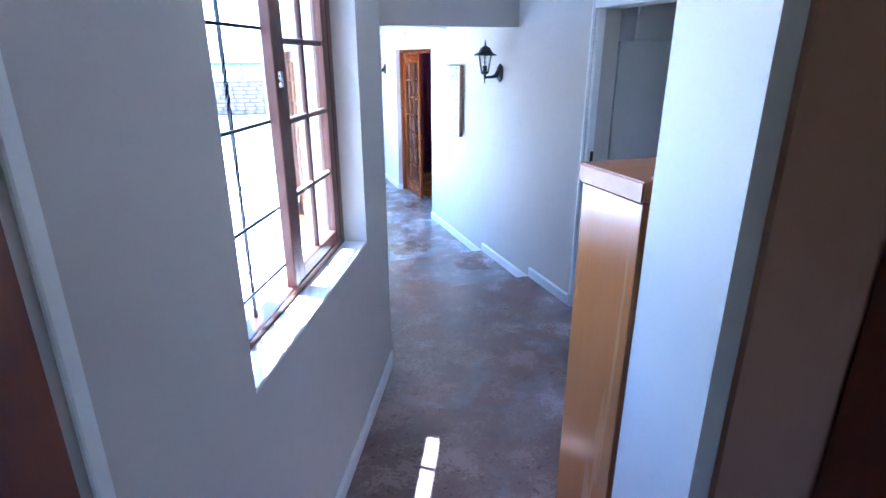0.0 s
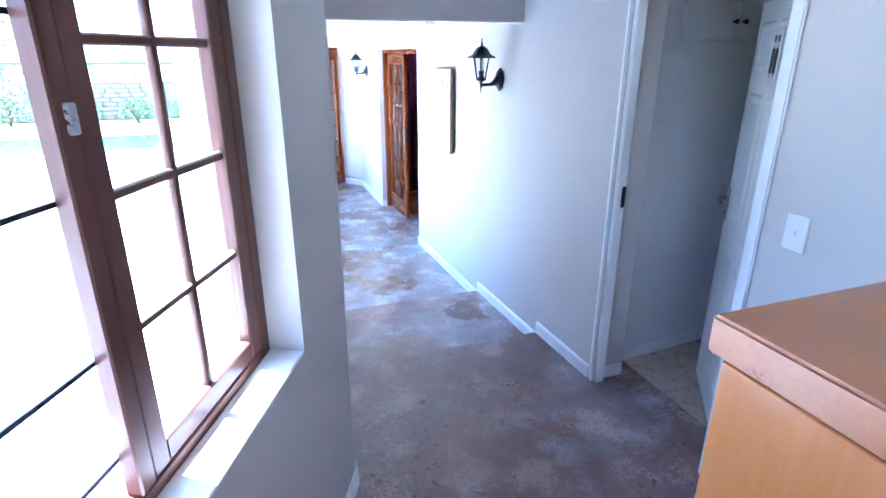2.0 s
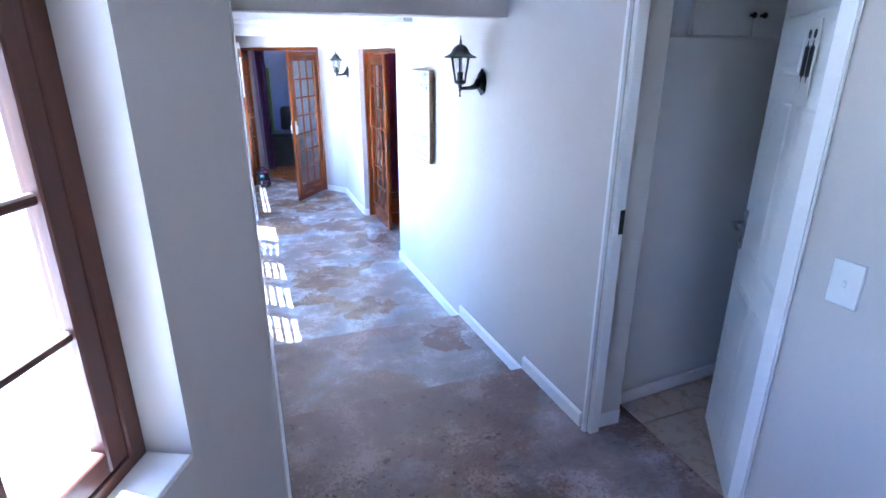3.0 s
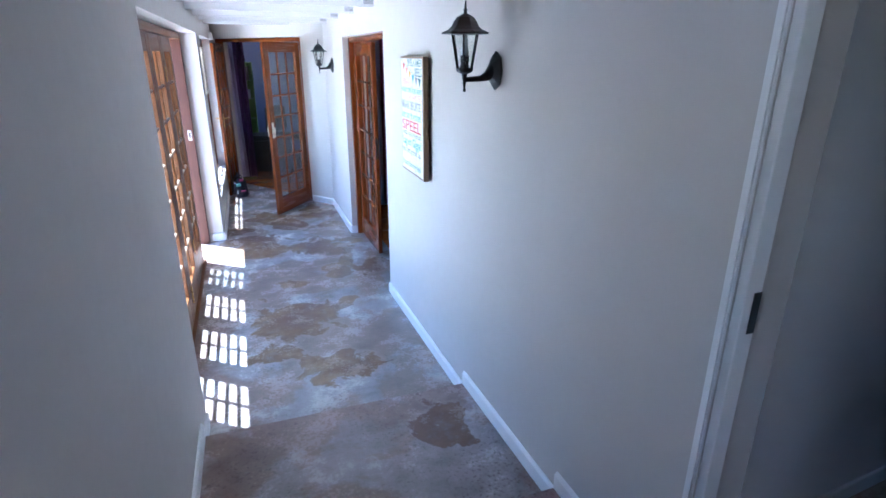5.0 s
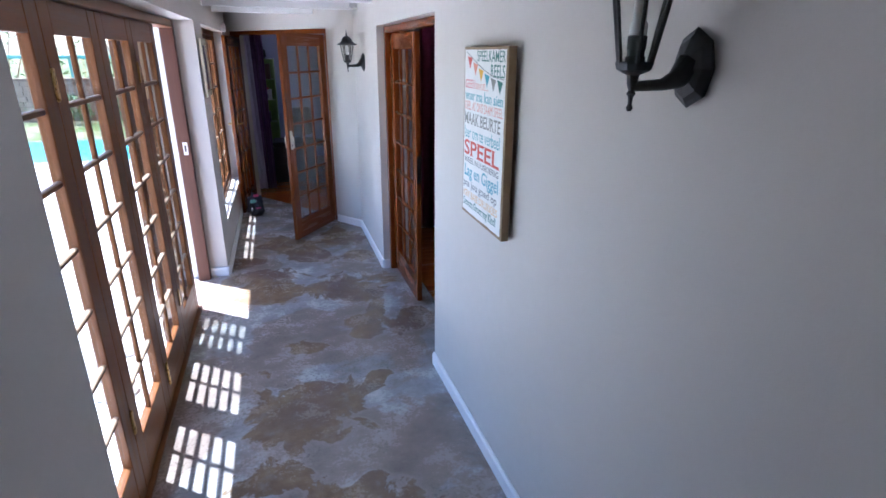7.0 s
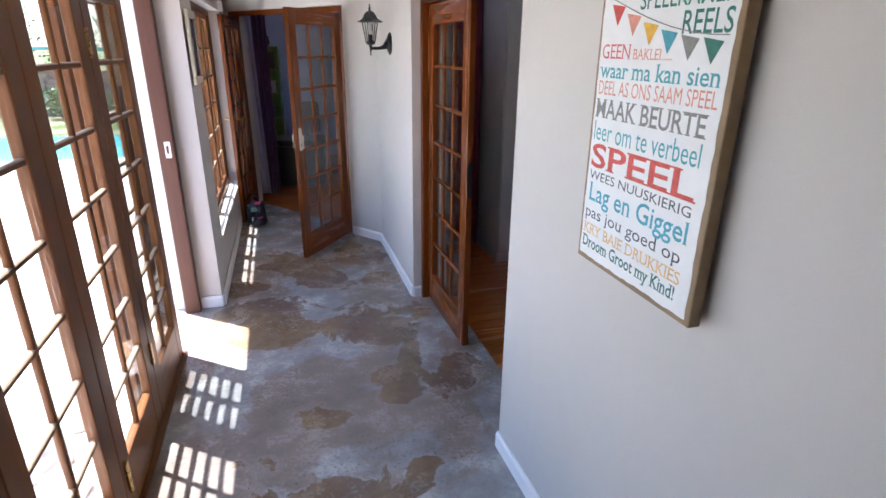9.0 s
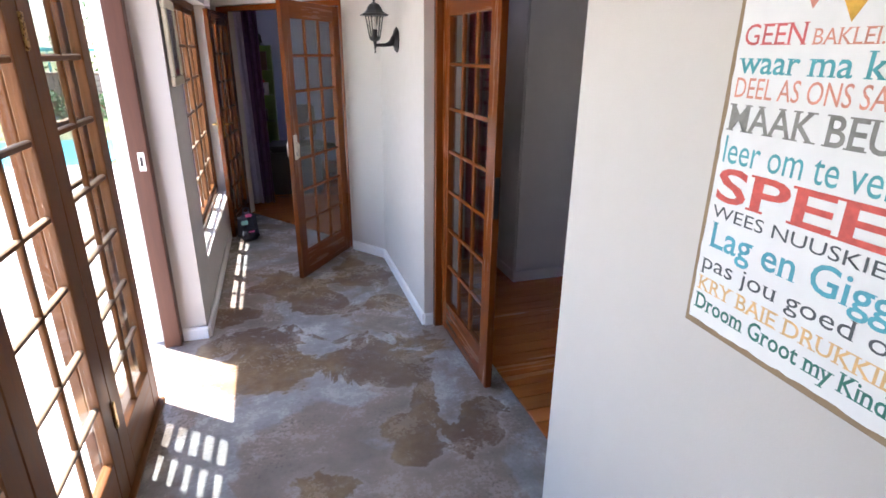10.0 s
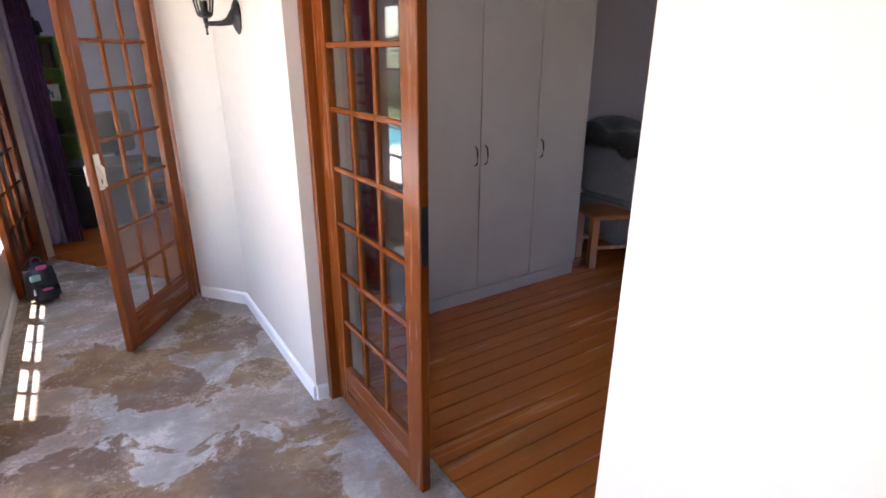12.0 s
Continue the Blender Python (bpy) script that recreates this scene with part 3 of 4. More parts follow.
# ---------------------------------------------------------------- rooms beyond, closed off
# playroom behind the end wall
E1 = D0 + DD * 2.3
struct("wall_playroom", bm_box(1.15, 15.3, -0.1, 6.2, 15.45, 2.7), BLUEWALL, "blue-grey painted playroom wall")
wall("wall_playroom_side", (1.30, 12.46), (1.30, 15.3), -0.1, 2.7, 0.15, [(1.2, 2.0, 1.0, 1.8)], BLUEWALL, "blue-grey painted playroom wall")
struct("wall_playroom_far", bm_box(6.2, 10.53, -0.1, 6.35, 15.45, 2.7), BLUEWALL, "blue-grey painted playroom wall")
struct("ceiling_playroom", add_prism(bmesh.new(), [(1.15, 12.45), (1.27, 12.45), (2.9, 10.6), (6.4, 10.6), (6.4, 15.45), (1.15, 15.45)], 2.7, 2.8), CEIL, "white playroom ceiling")
# bedroom behind the long wall
struct("wall_bedroom", bm_box(3.1, 10.40, -0.1, 7.6, 10.52, 2.7), LILACWALL, "lilac-grey painted bedroom wall")
struct("wall_bedroom_far", bm_box(7.6, 5.9, -0.1, 7.72, 10.52, 2.7), LILACWALL, "lilac-grey painted bedroom wall")
wall("wall_bedroom_near", (7.6, 6.02), (3.14, 6.02), -0.1, 2.7, 0.12, [(1.3, 2.05, 0.9, 2.0)], LILACWALL, "lilac-grey painted bedroom wall")
struct("ceiling_bedroom", bm_box(3.1, 5.9, 2.7, 7.72, 10.52, 2.8), CEIL, "white bedroom ceiling")
# washroom
struct("wall_washroom", bm_box(3.048, 5.3, -0.1, 5.2, 5.42, 2.75), WALL, "pale plastered washroom wall")
wall("wall_washroom_far", (5.2, 5.42), (5.2, 2.4), -0.1, 2.75, 0.1, [], WALL, "pale plastered washroom wall")
struct("wall_washroom_near", bm_box(3.215, 2.3, -0.1, 5.2, 2.4, 2.75), WALL, "pale plastered washroom wall")
struct("ceiling_washroom", bm_box(3.305, 2.3, 2.75, 5.3, 5.42, 2.85), CEIL, "white washroom ceiling")
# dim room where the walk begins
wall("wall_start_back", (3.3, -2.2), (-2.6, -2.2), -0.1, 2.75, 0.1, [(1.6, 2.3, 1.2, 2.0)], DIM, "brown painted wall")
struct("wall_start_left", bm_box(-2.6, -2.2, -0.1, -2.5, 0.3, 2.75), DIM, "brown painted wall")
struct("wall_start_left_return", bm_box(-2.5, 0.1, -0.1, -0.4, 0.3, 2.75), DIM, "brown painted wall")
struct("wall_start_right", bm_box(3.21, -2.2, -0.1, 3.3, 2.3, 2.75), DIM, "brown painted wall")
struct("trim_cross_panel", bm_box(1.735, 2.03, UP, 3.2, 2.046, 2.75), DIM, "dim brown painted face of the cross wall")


# ---------------------------------------------------------------- outdoors
def paving():
    m = Mat("sunlit_paving", 0.75)
    col = m.ramp(m.noise(2.2, 6), (0.3, (0.64, 0.61, 0.57)), (0.7, (0.78, 0.75, 0.71)))
    m.color(col)
    m.bump(m.noise(60, 4), 0.3, 0.006)
    return m.m


def lawn():
    m = Mat("garden_ground", 0.9, spec=0.2)
    g = m.ramp(m.noise(9, 6), (0.3, (0.05, 0.085, 0.025)), (0.7, (0.12, 0.16, 0.05)))
    m.color(m.mix(m.grey(m.noise(0.8, 5), (0.45, 0.0), (0.6, 0.7)), g, (0.30, 0.25, 0.17)))
    m.bump(m.noise(90, 3), 0.6, 0.03)
    return m.m


bm = bmesh.new()
bmesh.ops.create_grid(bm, x_segments=8, y_segments=8, size=400)
g = struct("ground", bm, lawn(), "garden lawn reaching to the horizon")
g.location = (0, 0, -0.35)
struct("pavement", bm_box(-5.0, -2.0, -0.36, 1.2, 16.0, -0.04), paving(), "pale sunlit patio paving outside the folding doors")
struct("trim_reveal", bm_box(1.19, 9.552, -0.04, 1.254, 9.80, 2.39), WALL_OUT, "pale outer plaster edge beside the folding doors")
# roof eaves
struct("trim_eave", bm_box(1.05, 4.6, 2.40, 1.26, 12.6, 2.52), WHITE, "white boarded roof eave over the folding doors")
ev = bm_box(0.0, *oy(0.28, 0.345)[:1], 2.40, 4.6, oy(0.28, 0.345)[1], 2.52)
eo = struct("trim_eave", ev, WHITE, "white boarded roof eave over the window")
eo.matrix_basis = wm


# ---------------------------------------------------------------- upper hall
def wall_lantern(at):
    """A black wall lantern: y = 0 is the wall, it reaches towards +y, z = 0 is the middle of its plate."""
    L = thing("wall_lantern", "black cast metal coach lantern with clear panes on the wall", "wall lamp", at, "hall lanterns")
    bm = bmesh.new()
    prof = [(0.050, 0.0), (0.053, 0.009), (0.047, 0.014), (0.040, 0.022), (0.020, 0.034)]
    rings = []
    for r, y in prof:
        rings.append([bm.verts.new((r * math.cos(2 * math.pi * k / 8), y, 1.42 * r * math.sin(2 * math.pi * k / 8))) for k in range(8)])
    for a, b in zip(rings, rings[1:]):
        for q in range(8):
            bm.faces.new((a[q], a[(q + 1) % 8], b[(q + 1) % 8], b[q]))
    bm.faces.new(rings[0])
    bm.faces.new(rings[-1][::-1])
    bmesh.ops.recalc_face_normals(bm, faces=bm.faces)
    part("back_plate", bm, IRON, L)
    A = 0.15
    bm = bmesh.new()
    add_tube(bm, [(0, 0.018, 0.0), (0, 0.05, -0.022), (0, 0.08, -0.030), (0, A - 0.012, -0.032), (0, A, -0.030)], 0.01, 10, [0.032, 0.018, 0.0115, 0.010, 0.010])
    part("arm", bm, IRON, L, smooth=True)
    bm = bmesh.new()
    add_lathe(bm, [(0.004, -0.078), (0.007, -0.072), (0.004, -0.066), (0.005, -0.052), (0.009, -0.046), (0.006, -0.04), (0.010, -0.028), (0.012, -0.012), (0.026, -0.006), (0.033, -0.002), (0.036, 0.008), (0.036, 0.012)], 0, A, 12)
    base = part("base_cup", bm, IRON, L)
    zb, zt, rb, rt = 0.010, 0.135, 0.033, 0.057
    for k in range(6):
        a = math.pi * (k + 0.5) / 3
        bm = bmesh.new()
        add_tube(bm, [(rb * math.cos(a), A + rb * math.sin(a), zb), (rt * math.cos(a), A + rt * math.sin(a), zt)], 0.004, 6)
        part("cage_bar", bm, IRON, L)
        b = math.pi * (k + 1.5) / 3
        bm = bmesh.new()
        q = [Vector((r * 0.97 * math.cos(c), A + r * 0.97 * math.sin(c), z)) for r, c, z in ((rb, a, zb), (rb, b, zb), (rt, b, zt), (rt, a, zt))]
        nrm = (q[1] - q[0]).cross(q[3] - q[0]).normalized() * 0.0015
        lo, hi = [bm.verts.new(p - nrm) for p in q], [bm.verts.new(p + nrm) for p in q]
        bm.faces.new(lo[::-1])
        bm.faces.new(hi)
        for i in range(4):
            j = (i + 1) % 4
            bm.faces.new((lo[i], lo[j], hi[j], hi[i]))
        bmesh.ops.recalc_face_normals(bm, faces=bm.faces)
        part("pane", bm, LAMP_GLASS, L)
    bm = bmesh.new()
    add_lathe(bm, [(0.056, 0.131), (0.096, 0.133), (0.097, 0.139), (0.070, 0.150), (0.056, 0.162), (0.048, 0.178), (0.036, 0.193), (0.020, 0.202), (0.010, 0.206)], 0, A, 6)
    bmesh.ops.bevel(bm, geom=[e for e in bm.edges if e.calc_face_angle(0) > 0.5], offset=0.002, segments=1, affect='EDGES')
    part("roof", bm, IRON, L)
    bm = bmesh.new()
    add_lathe(bm, [(0.010, 0.205), (0.006, 0.212), (0.009, 0.219), (0.005, 0.226), (0.003, 0.248), (0.001, 0.252)], 0, A, 10)
    part("finial", bm, IRON, L, smooth=True)
    bm = bmesh.new()
    add_lathe(bm, [(0.019, 0.012), (0.019, 0.020), (0.0165, 0.022), (0.0165, 0.032), (0.018, 0.034), (0.018, 0.056), (0.013, 0.058)], 0, A, 16)
    part("lamp_holder", bm, IRON, L, "black ribbed lamp holder", smooth=False)
    bm = bmesh.new()
    add_lathe(bm, [(0.012, 0.056), (0.0165, 0.060), (0.0165, 0.078), (0.0125, 0.082), (0.0125, 0.118), (0.006, 0.126)], 0, A, 14)
    part("bulb", bm, PLASTIC, L, "unlit white energy-saving bulb", smooth=True)
    return L


l1 = wall_lantern(pose(lx(5.785), 5.785, 1.816, 0, 0, 90))
l1.scale = (1.1, 1.0, 1.07)
copy_thing(l1, pose(RB, 9.99, 1.762, 0, 0, 90))

# pine cupboard behind the cross wall, its side to the window
cab = thing("pine_cupboard", "tall orange pine cupboard with a thick rounded top", "cupboard", pose(0, 0, 0))
cx0, cx1, cy0, cy1 = 1.727, 2.85, 2.392, 2.668
part("side_panel", bm_box(cx0, cy0, UP, cx0 + 0.022, cy1, 1.596, 0.002), PINE, cab)
part("side_panel", bm_box(cx1 - 0.022, cy0, UP, cx1, cy1, 1.596, 0.002), PINE, cab)
part("back_panel", bm_box(cx0 + 0.022, cy0, UP, cx1 - 0.022, cy0 + 0.01, 1.595), PINE, cab)
part("plinth", bm_box(cx0 + 0.022, cy1 - 0.05, UP, cx1 - 0.022, cy1 - 0.03, UP + 0.08), PINE, cab)
for i in range(2):
    xa = cx0 + 0.024 + i * 0.521
    dr = part("door", bm_box(xa, cy1 - 0.02, UP + 0.085, xa + 0.516, cy1 - 0.001, 1.59, 0.003), PINE, cab)
    bm = bmesh.new()
    add_lathe(bm, [(0.008, cy1 - 0.002), (0.007, cy1 + 0.012), (0.015, cy1 + 0.02), (0.012, cy1 + 0.028)], xa + (0.47 if i == 0 else 0.046), 0.95, 12, 'y')
    part("knob", bm, PINE, dr, smooth=True)
bm = bm_box(cx0 - 0.003, cy0 + 0.002, 1.598, cx1 + 0.01, cy1 + 0.026, 1.655)
bmesh.ops.bevel(bm, geom=[e for e in bm.edges], offset=0.005, segments=2, affect='EDGES')
part("top", bm, PINETOP, cab)
part("upstand", bm_box(cx0 + 0.03, cy0 + 0.004, 1.6555, cx1 - 0.01, cy0 + 0.026, 1.672, 0.005), PINETOP, cab)

# light switch
sy = 3.475
sw = thing("light_switch", "white plastic light switch plate on the wall", "light switch", pose(lx(sy), sy, 1.393, 0, 0, -90 + 1.44))
part("plate", bm_box(-0.043, -0.009, -0.065, 0.043, -0.001, 0.065, 0.003), PLASTIC, sw)
part("rocker", bm_box(-0.006, -0.013, -0.01, 0.006, -0.009, 0.01, 0.002), PLASTIC, sw)

# washroom doorway
oy0, oy1 = 2.0 + 1.64, 2.0 + 2.466
arch = tagged(thing("door_frame_washroom", "white gloss painted washroom door frame", "door frame", pose(lx(oy0), oy0, 0, 0, 0, 91.44)), kind="structure")
WW = oy1 - oy0
for a, b in ((-0.035, 0.004), (WW - 0.004, WW + 0.026)):
    bm = bm_box(a, 0.001, UP, b, 0.017, 2.30)
    bmesh.ops.bevel(bm, geom=[e for e in bm.edges if abs(e.verts[0].co.z - e.verts[1].co.z) > 1], offset=0.006, segments=2, affect='EDGES')
    part("architrave", bm, WHITE, arch)
part("architrave", bm_box(0.005, 0.002, 2.235, WW - 0.005, 0.016, 2.30, 0.005), WHITE, arch)
jb = part("jamb", bm_box(WW - 0.03, -0.055, UP, WW - 0.001, 0.0, 2.235, 0.003), WHITE, arch)
part("jamb", bm_box(0.001, -0.055, UP, 0.03, 0.0, 2.235, 0.003), WHITE, arch)
part("strike_plate", bm_box(WW - 0.032, -0.052, 1.235, WW - 0.0295, -0.028, 1.345), IRON, jb, "dark metal strike plate")
skirting((lx(oy1) + 0.195, oy1 - 0.001), (lx(oy1) + 0.058, oy1 - 0.001), UP)

# panelled washroom door standing ajar inside
wd_h = Vector((3.09, 3.70))
wd_f = Vector((3.58, 4.34))
wa = math.degrees(math.atan2(wd_f.y - wd_h.y, wd_f.x - wd_h.x))
wd = thing("panel_door", "white moulded panel door standing ajar", "door", pose(wd_h.x, wd_h.y, UP + 0.01, 0, 0, wa))
DW, DH = 0.79, 2.02
part("slab", bm_box(0, -0.016, 0, DW, 0.016, DH, 0.003), WHITE, wd)
for side in (1, -1):
    e = 0.016 * side
    for (xa, xb) in ((0.09, 0.36), (0.43, 0.70)):
        for (za, zb) in ((0.14, 0.82), (0.95, 1.62), (1.72, 1.93)):
            bm = bmesh.new()
            loops = []
            for ins, dep in ((0.0, 0.0008), (0.010, 0.007), (0.024, 0.007), (0.045, 0.002)):
                loops.append([bm.verts.new((x, e + side * dep, z)) for x, z in ((xa + ins, za + ins), (xb - ins, za + ins), (xb - ins, zb - ins), (xa + ins, zb - ins))])
            for p, q in zip(loops, loops[1:]):
                for i in range(4):
                    j = (i + 1) % 4
                    bm.faces.new((p[i], p[j], q[j], q[i]))
            bm.faces.new(loops[-1])
            bmesh.ops.recalc_face_normals(bm, faces=bm.faces)
            part("panel_moulding", bm, WHITE, wd)
lever_handle(wd, 0.735, 1.05, 1, STEEL)
sg = part("washroom_sign", bm_box(0.26, 0.0245, 1.66, 0.40, 0.0275, 1.90, 0.001), PLASTIC, wd, "white washroom sign with two dark upright bars")
INK = plain("black_ink", (0.012, 0.012, 0.014), 0.5)
for i in range(2):
    bm = bm_box(0.279 + i * 0.056, 0.0277, 1.70, 0.325 + i * 0.056, 0.0287, 1.835, 0.0)
    bmesh.ops.bevel(bm, geom=[e for e in bm.edges if abs(e.verts[0].co.y - e.verts[1].co.y) > 1e-5], offset=0.02, segments=3, affect='EDGES')
    part("mark", bm, INK, sg)
    part("mark", add_lathe(bmesh.new(), [(0.015, 0.0277), (0.015, 0.0287)], 0.302 + i * 0.056, 1.855, 14, 'y'), INK, sg)

# washroom cupboard
wc = thing("built_in_cupboard", "white painted built-in washroom cupboard with high doors", "cupboard", pose(3.215, 4.60, 0, 0, 0, 4))
part("lower_panel", bm_box(0.0, 0.0, UP + 0.07, 1.5, 0.02, 2.05, 0.002), WHITE, wc)
part("kick_board", bm_box(0.0, -0.012, UP, 1.5, 0.012, UP + 0.075, 0.004), WHITE, wc)
part("carcass", bm_box(0.0, 0.021, UP, 1.5, 0.55, 2.7), WHITE, wc)
for i in range(2):
    u = part("upper_door", bm_box(0.135 + i * 0.385, -0.002, 2.06, 0.516 + i * 0.385, 0.019, 2.68, 0.002), WHITE, wc)
    bm = bmesh.new()
    add_lathe(bm, [(0.007, -0.003), (0.006, -0.015), (0.014, -0.022), (0.011, -0.03)], 0.485 + i * 0.07, 2.15, 12, 'y')
    part("knob", bm, IRON, u, smooth=True)

# dim room at the start: a wooden cupboard and an open wooden door
cup = thing("wooden_cupboard", "dark red-brown wooden cupboard in the dim room", "cupboard", pose(0, 0, 0))
part("side_panel", bm_box(2.07, 1.42, UP, 2.095, 2.02, 2.15, 0.003), REDWOOD, cup)
part("body", bm_box(2.096, 1.43, UP, 3.0, 2.02, 2.14, 0.003), REDWOOD, cup)
part("cornice", bm_box(2.05, 1.40, 2.151, 3.02, 2.022, 2.19, 0.006), REDWOOD, cup)
q = C1 + U1 * 2.29 - N1 * 0.012
od = thing("wooden_door", "dark wooden door folded back against the wall", "door", pose(q.x, q.y, UP + 0.01, 0, 0, WANG))
part("slab", bm_box(0.0, -0.03 if SG > 0 else 0.0, 0, 0.8, 0.0 if SG > 0 else 0.03, 2.03, 0.004), REDWOOD, od)
part("knob", add_lathe(bmesh.new(), [(0.01, -SG * 0.03), (0.01, -SG * 0.06), (0.025, -SG * 0.075), (0.018, -SG * 0.09)], 0.73, 1.0, 12, 'y'), BRASS, od)
bead = struct("trim_corner", bm_box(2.20, min(-0.012 * SG, 0.0), UP, 2.235, max(-0.012 * SG, 0.0), 2.4, 0.003), WHITE, "pale door architrave strip")
bead.matrix_basis = wm

# ---------------------------------------------------------------- lower hall
PAPER = plain("white_poster_paper", (0.80, 0.79, 0.77), 0.55, vary=0.04, scale=14)
BOARD = plain("tan_poster_board", (0.27, 0.18, 0.095), 0.6, vary=0.12, scale=20)
INKS = {k: plain("ink_" + k, c, 0.6, vary=0.18, scale=60) for k, c in dict(red=(0.62, 0.09, 0.07), coral=(0.68, 0.28, 0.20), teal=(0.08, 0.36, 0.40), blue=(0.08, 0.36, 0.45), grey=(0.24, 0.235, 0.21), green=(0.03, 0.17, 0.13), sand=(0.72, 0.46, 0.20), yellow=(0.72, 0.42, 0.05), black=(0.07, 0.08, 0.085), rose=(0.60, 0.12, 0.12)).items()}
PW, PH = 0.48, 0.71
post = thing("wall_poster", "white playroom rules poster with coloured lettering on tan board", "poster", pose(RB + 0.012, 7.10, 1.158, 90, 0, -90 - 0.6))
part("board", bm_box(0, 0, 0.006, PW, PH, 0.038, 0.002), BOARD, post)
bm = bmesh.new()
random.seed(5)
edge_pts = []
for (xa, ya), (xb, yb) in (((0.012, 0.014), (PW - 0.016, 0.014)), ((PW - 0.016, 0.014), (PW - 0.016, PH - 0.012)), ((PW - 0.016, PH - 0.012), (0.012, PH - 0.012)), ((0.012, PH - 0.012), (0.012, 0.014))):
    for i in range(26):
        f = i / 26
        edge_pts.append((xa + (xb - xa) * f + random.uniform(-0.002, 0.002), ya + (yb - ya) * f + random.uniform(-0.002, 0.002)))
add_prism(bm, edge_pts, 0.0382, 0.0388)
sheet = part("sheet", bm, PAPER, post, "worn-edged white paper sheet")


def lettering(text, x, y, width, height, ink, shear=0.0, bold=0.0, serif=0.0):
    """Built-in font lettering fitted into a box, as thin raised ink; serif lays feet on the stems."""
    cu = bpy.data.curves.new("lettering", 'FONT')
    cu.body, cu.shear, cu.extrude, cu.offset, cu.resolution_u = text, shear, 0.0, bold, 3
    tmp = bpy.data.objects.new("lettering", cu)
    me = bpy.data.meshes.new_from_object(tmp)
    bpy.data.objects.remove(tmp)
    xs = [v.co.x for v in me.vertices]
    ys = [v.co.y for v in me.vertices]
    kx, ky = width / (max(xs) - min(xs)), height / (max(ys) - min(ys))
    x_low, y_low = min(xs), min(ys)
    for v in me.vertices:
        v.co = Vector((x + (v.co.x - x_low) * kx, y + (v.co.y - y_low) * ky, 0.0392))
    big = bmesh.new()
    big.from_mesh(me)
    bpy.data.meshes.remove(me)
    islands, seen = [], set()
    for f in big.faces:
        if f in seen:
            continue
        todo, got = [f], []
        seen.add(f)
        while todo:
            g = todo.pop()
            got.append(g)
            for e in g.edges:
                for h in e.link_faces:
                    if h not in seen:
                        seen.add(h)
                        todo.append(h)
        xs = [v.co.x for g in got for v in g.verts]
        islands.append([min(xs), max(xs), got])
    islands.sort(key=lambda i: i[0])
    letters = []
    for lo, hi, got in islands:
        if letters and lo < letters[-1][1] - 0.6 * min(hi - lo, letters[-1][1] - letters[-1][0]):
            letters[-1][1] = max(hi, letters[-1][1])
            letters[-1][2] += got
        else:
            letters.append([lo, hi, list(got)])
    for lo, hi, got in letters:
        one, made = bmesh.new(), {}
        for g in got:
            for v in g.verts:
                if v not in made:
                    made[v] = one.verts.new(v.co)
            one.faces.new([made[v] for v in g.verts])
        if serif:
            cap, foot = max(v.co.y for v in one.verts), min(v.co.y for v in one.verts)
            bars = []
            for e in [e for e in one.edges if len(e.link_faces) == 1]:
                a, b = sorted((e.verts[0].co, e.verts[1].co), key=lambda c: c.x)
                for level, way in ((cap, -1), (foot, 1)):
                    if abs(a.y - level) < 0.0006 and abs(b.y - level) < 0.0006 and b.x - a.x > 0.003:
                        bars.append((a.x - serif, b.x + serif, level, level + way * serif * 0.55))
            for xa, xb, ya, yb in bars:
                one.faces.new([one.verts.new((x, y, 0.0395)) for x, y in ((xa, min(ya, yb)), (xb, min(ya, yb)), (xb, max(ya, yb)), (xa, max(ya, yb)))])
        part("letter", one, INKS[ink], sheet)
    big.free()


def row(text, f0, f1, xa, xb, ink, **kw):
    lettering(text, xa * PW, PH * (1 - f1), (xb - xa) * PW, PH * (f1 - f0), ink, **kw)


row("SPEELKAMER", 0.022, 0.078, 0.34, 0.95, "green", bold=0.006)
row("REELS", 0.09, 0.155, 0.66, 0.95, "green", bold=0.008)
row("GEEN", 0.18, 0.228, 0.05, 0.30, "rose", serif=0.003)
row("BAKLEI.....", 0.195, 0.228, 0.33, 0.62, "coral", serif=0.002)
row("waar ma kan sien", 0.24, 0.294, 0.05, 0.93, "teal", bold=0.008, serif=0.0035)
row("DEEL AS ONS SAAM SPEEL", 0.303, 0.352, 0.05, 0.94, "coral")
row("MAAK BEURTE", 0.367, 0.435, 0.05, 0.90, "grey", bold=0.012, serif=0.0045)
row("leer om te verbeel", 0.448, 0.518, 0.05, 0.90, "teal")
row("SPEEL", 0.530, 0.622, 0.05, 0.90, "red", bold=0.016, serif=0.0075)
row("WEES NUUSKIERIG", 0.634, 0.668, 0.05, 0.90, "black")
row("Lag en Giggel", 0.680, 0.775, 0.07, 0.90, "blue", bold=0.01, serif=0.003)
row("pas jou goed op", 0.775, 0.835, 0.05, 0.88, "black", serif=0.0025)
row("KRY BAIE DRUKKIES", 0.843, 0.886, 0.05, 0.90, "sand", bold=0.006, serif=0.0038)
row("Droom Groot my Kind!", 0.895, 0.958, 0.05, 0.88, "green", bold=0.014, serif=0.0035)
for i, ink in enumerate(("red", "coral", "yellow", "blue", "grey", "green")):
    xa = (0.10 + i * 0.14) * PW
    ya = PH * (1 - 0.03 - 0.135 * math.sin(math.pi * 0.5 * (i + 0.6) / 6))
    bm = bmesh.new()
    add_prism(bm, [(xa, ya), (xa + 0.030, ya - 0.05), (xa + 0.056, ya - 0.008)], 0.0389, 0.0394)
    part("flag", bm, INKS[ink], sheet)
bm = bmesh.new()
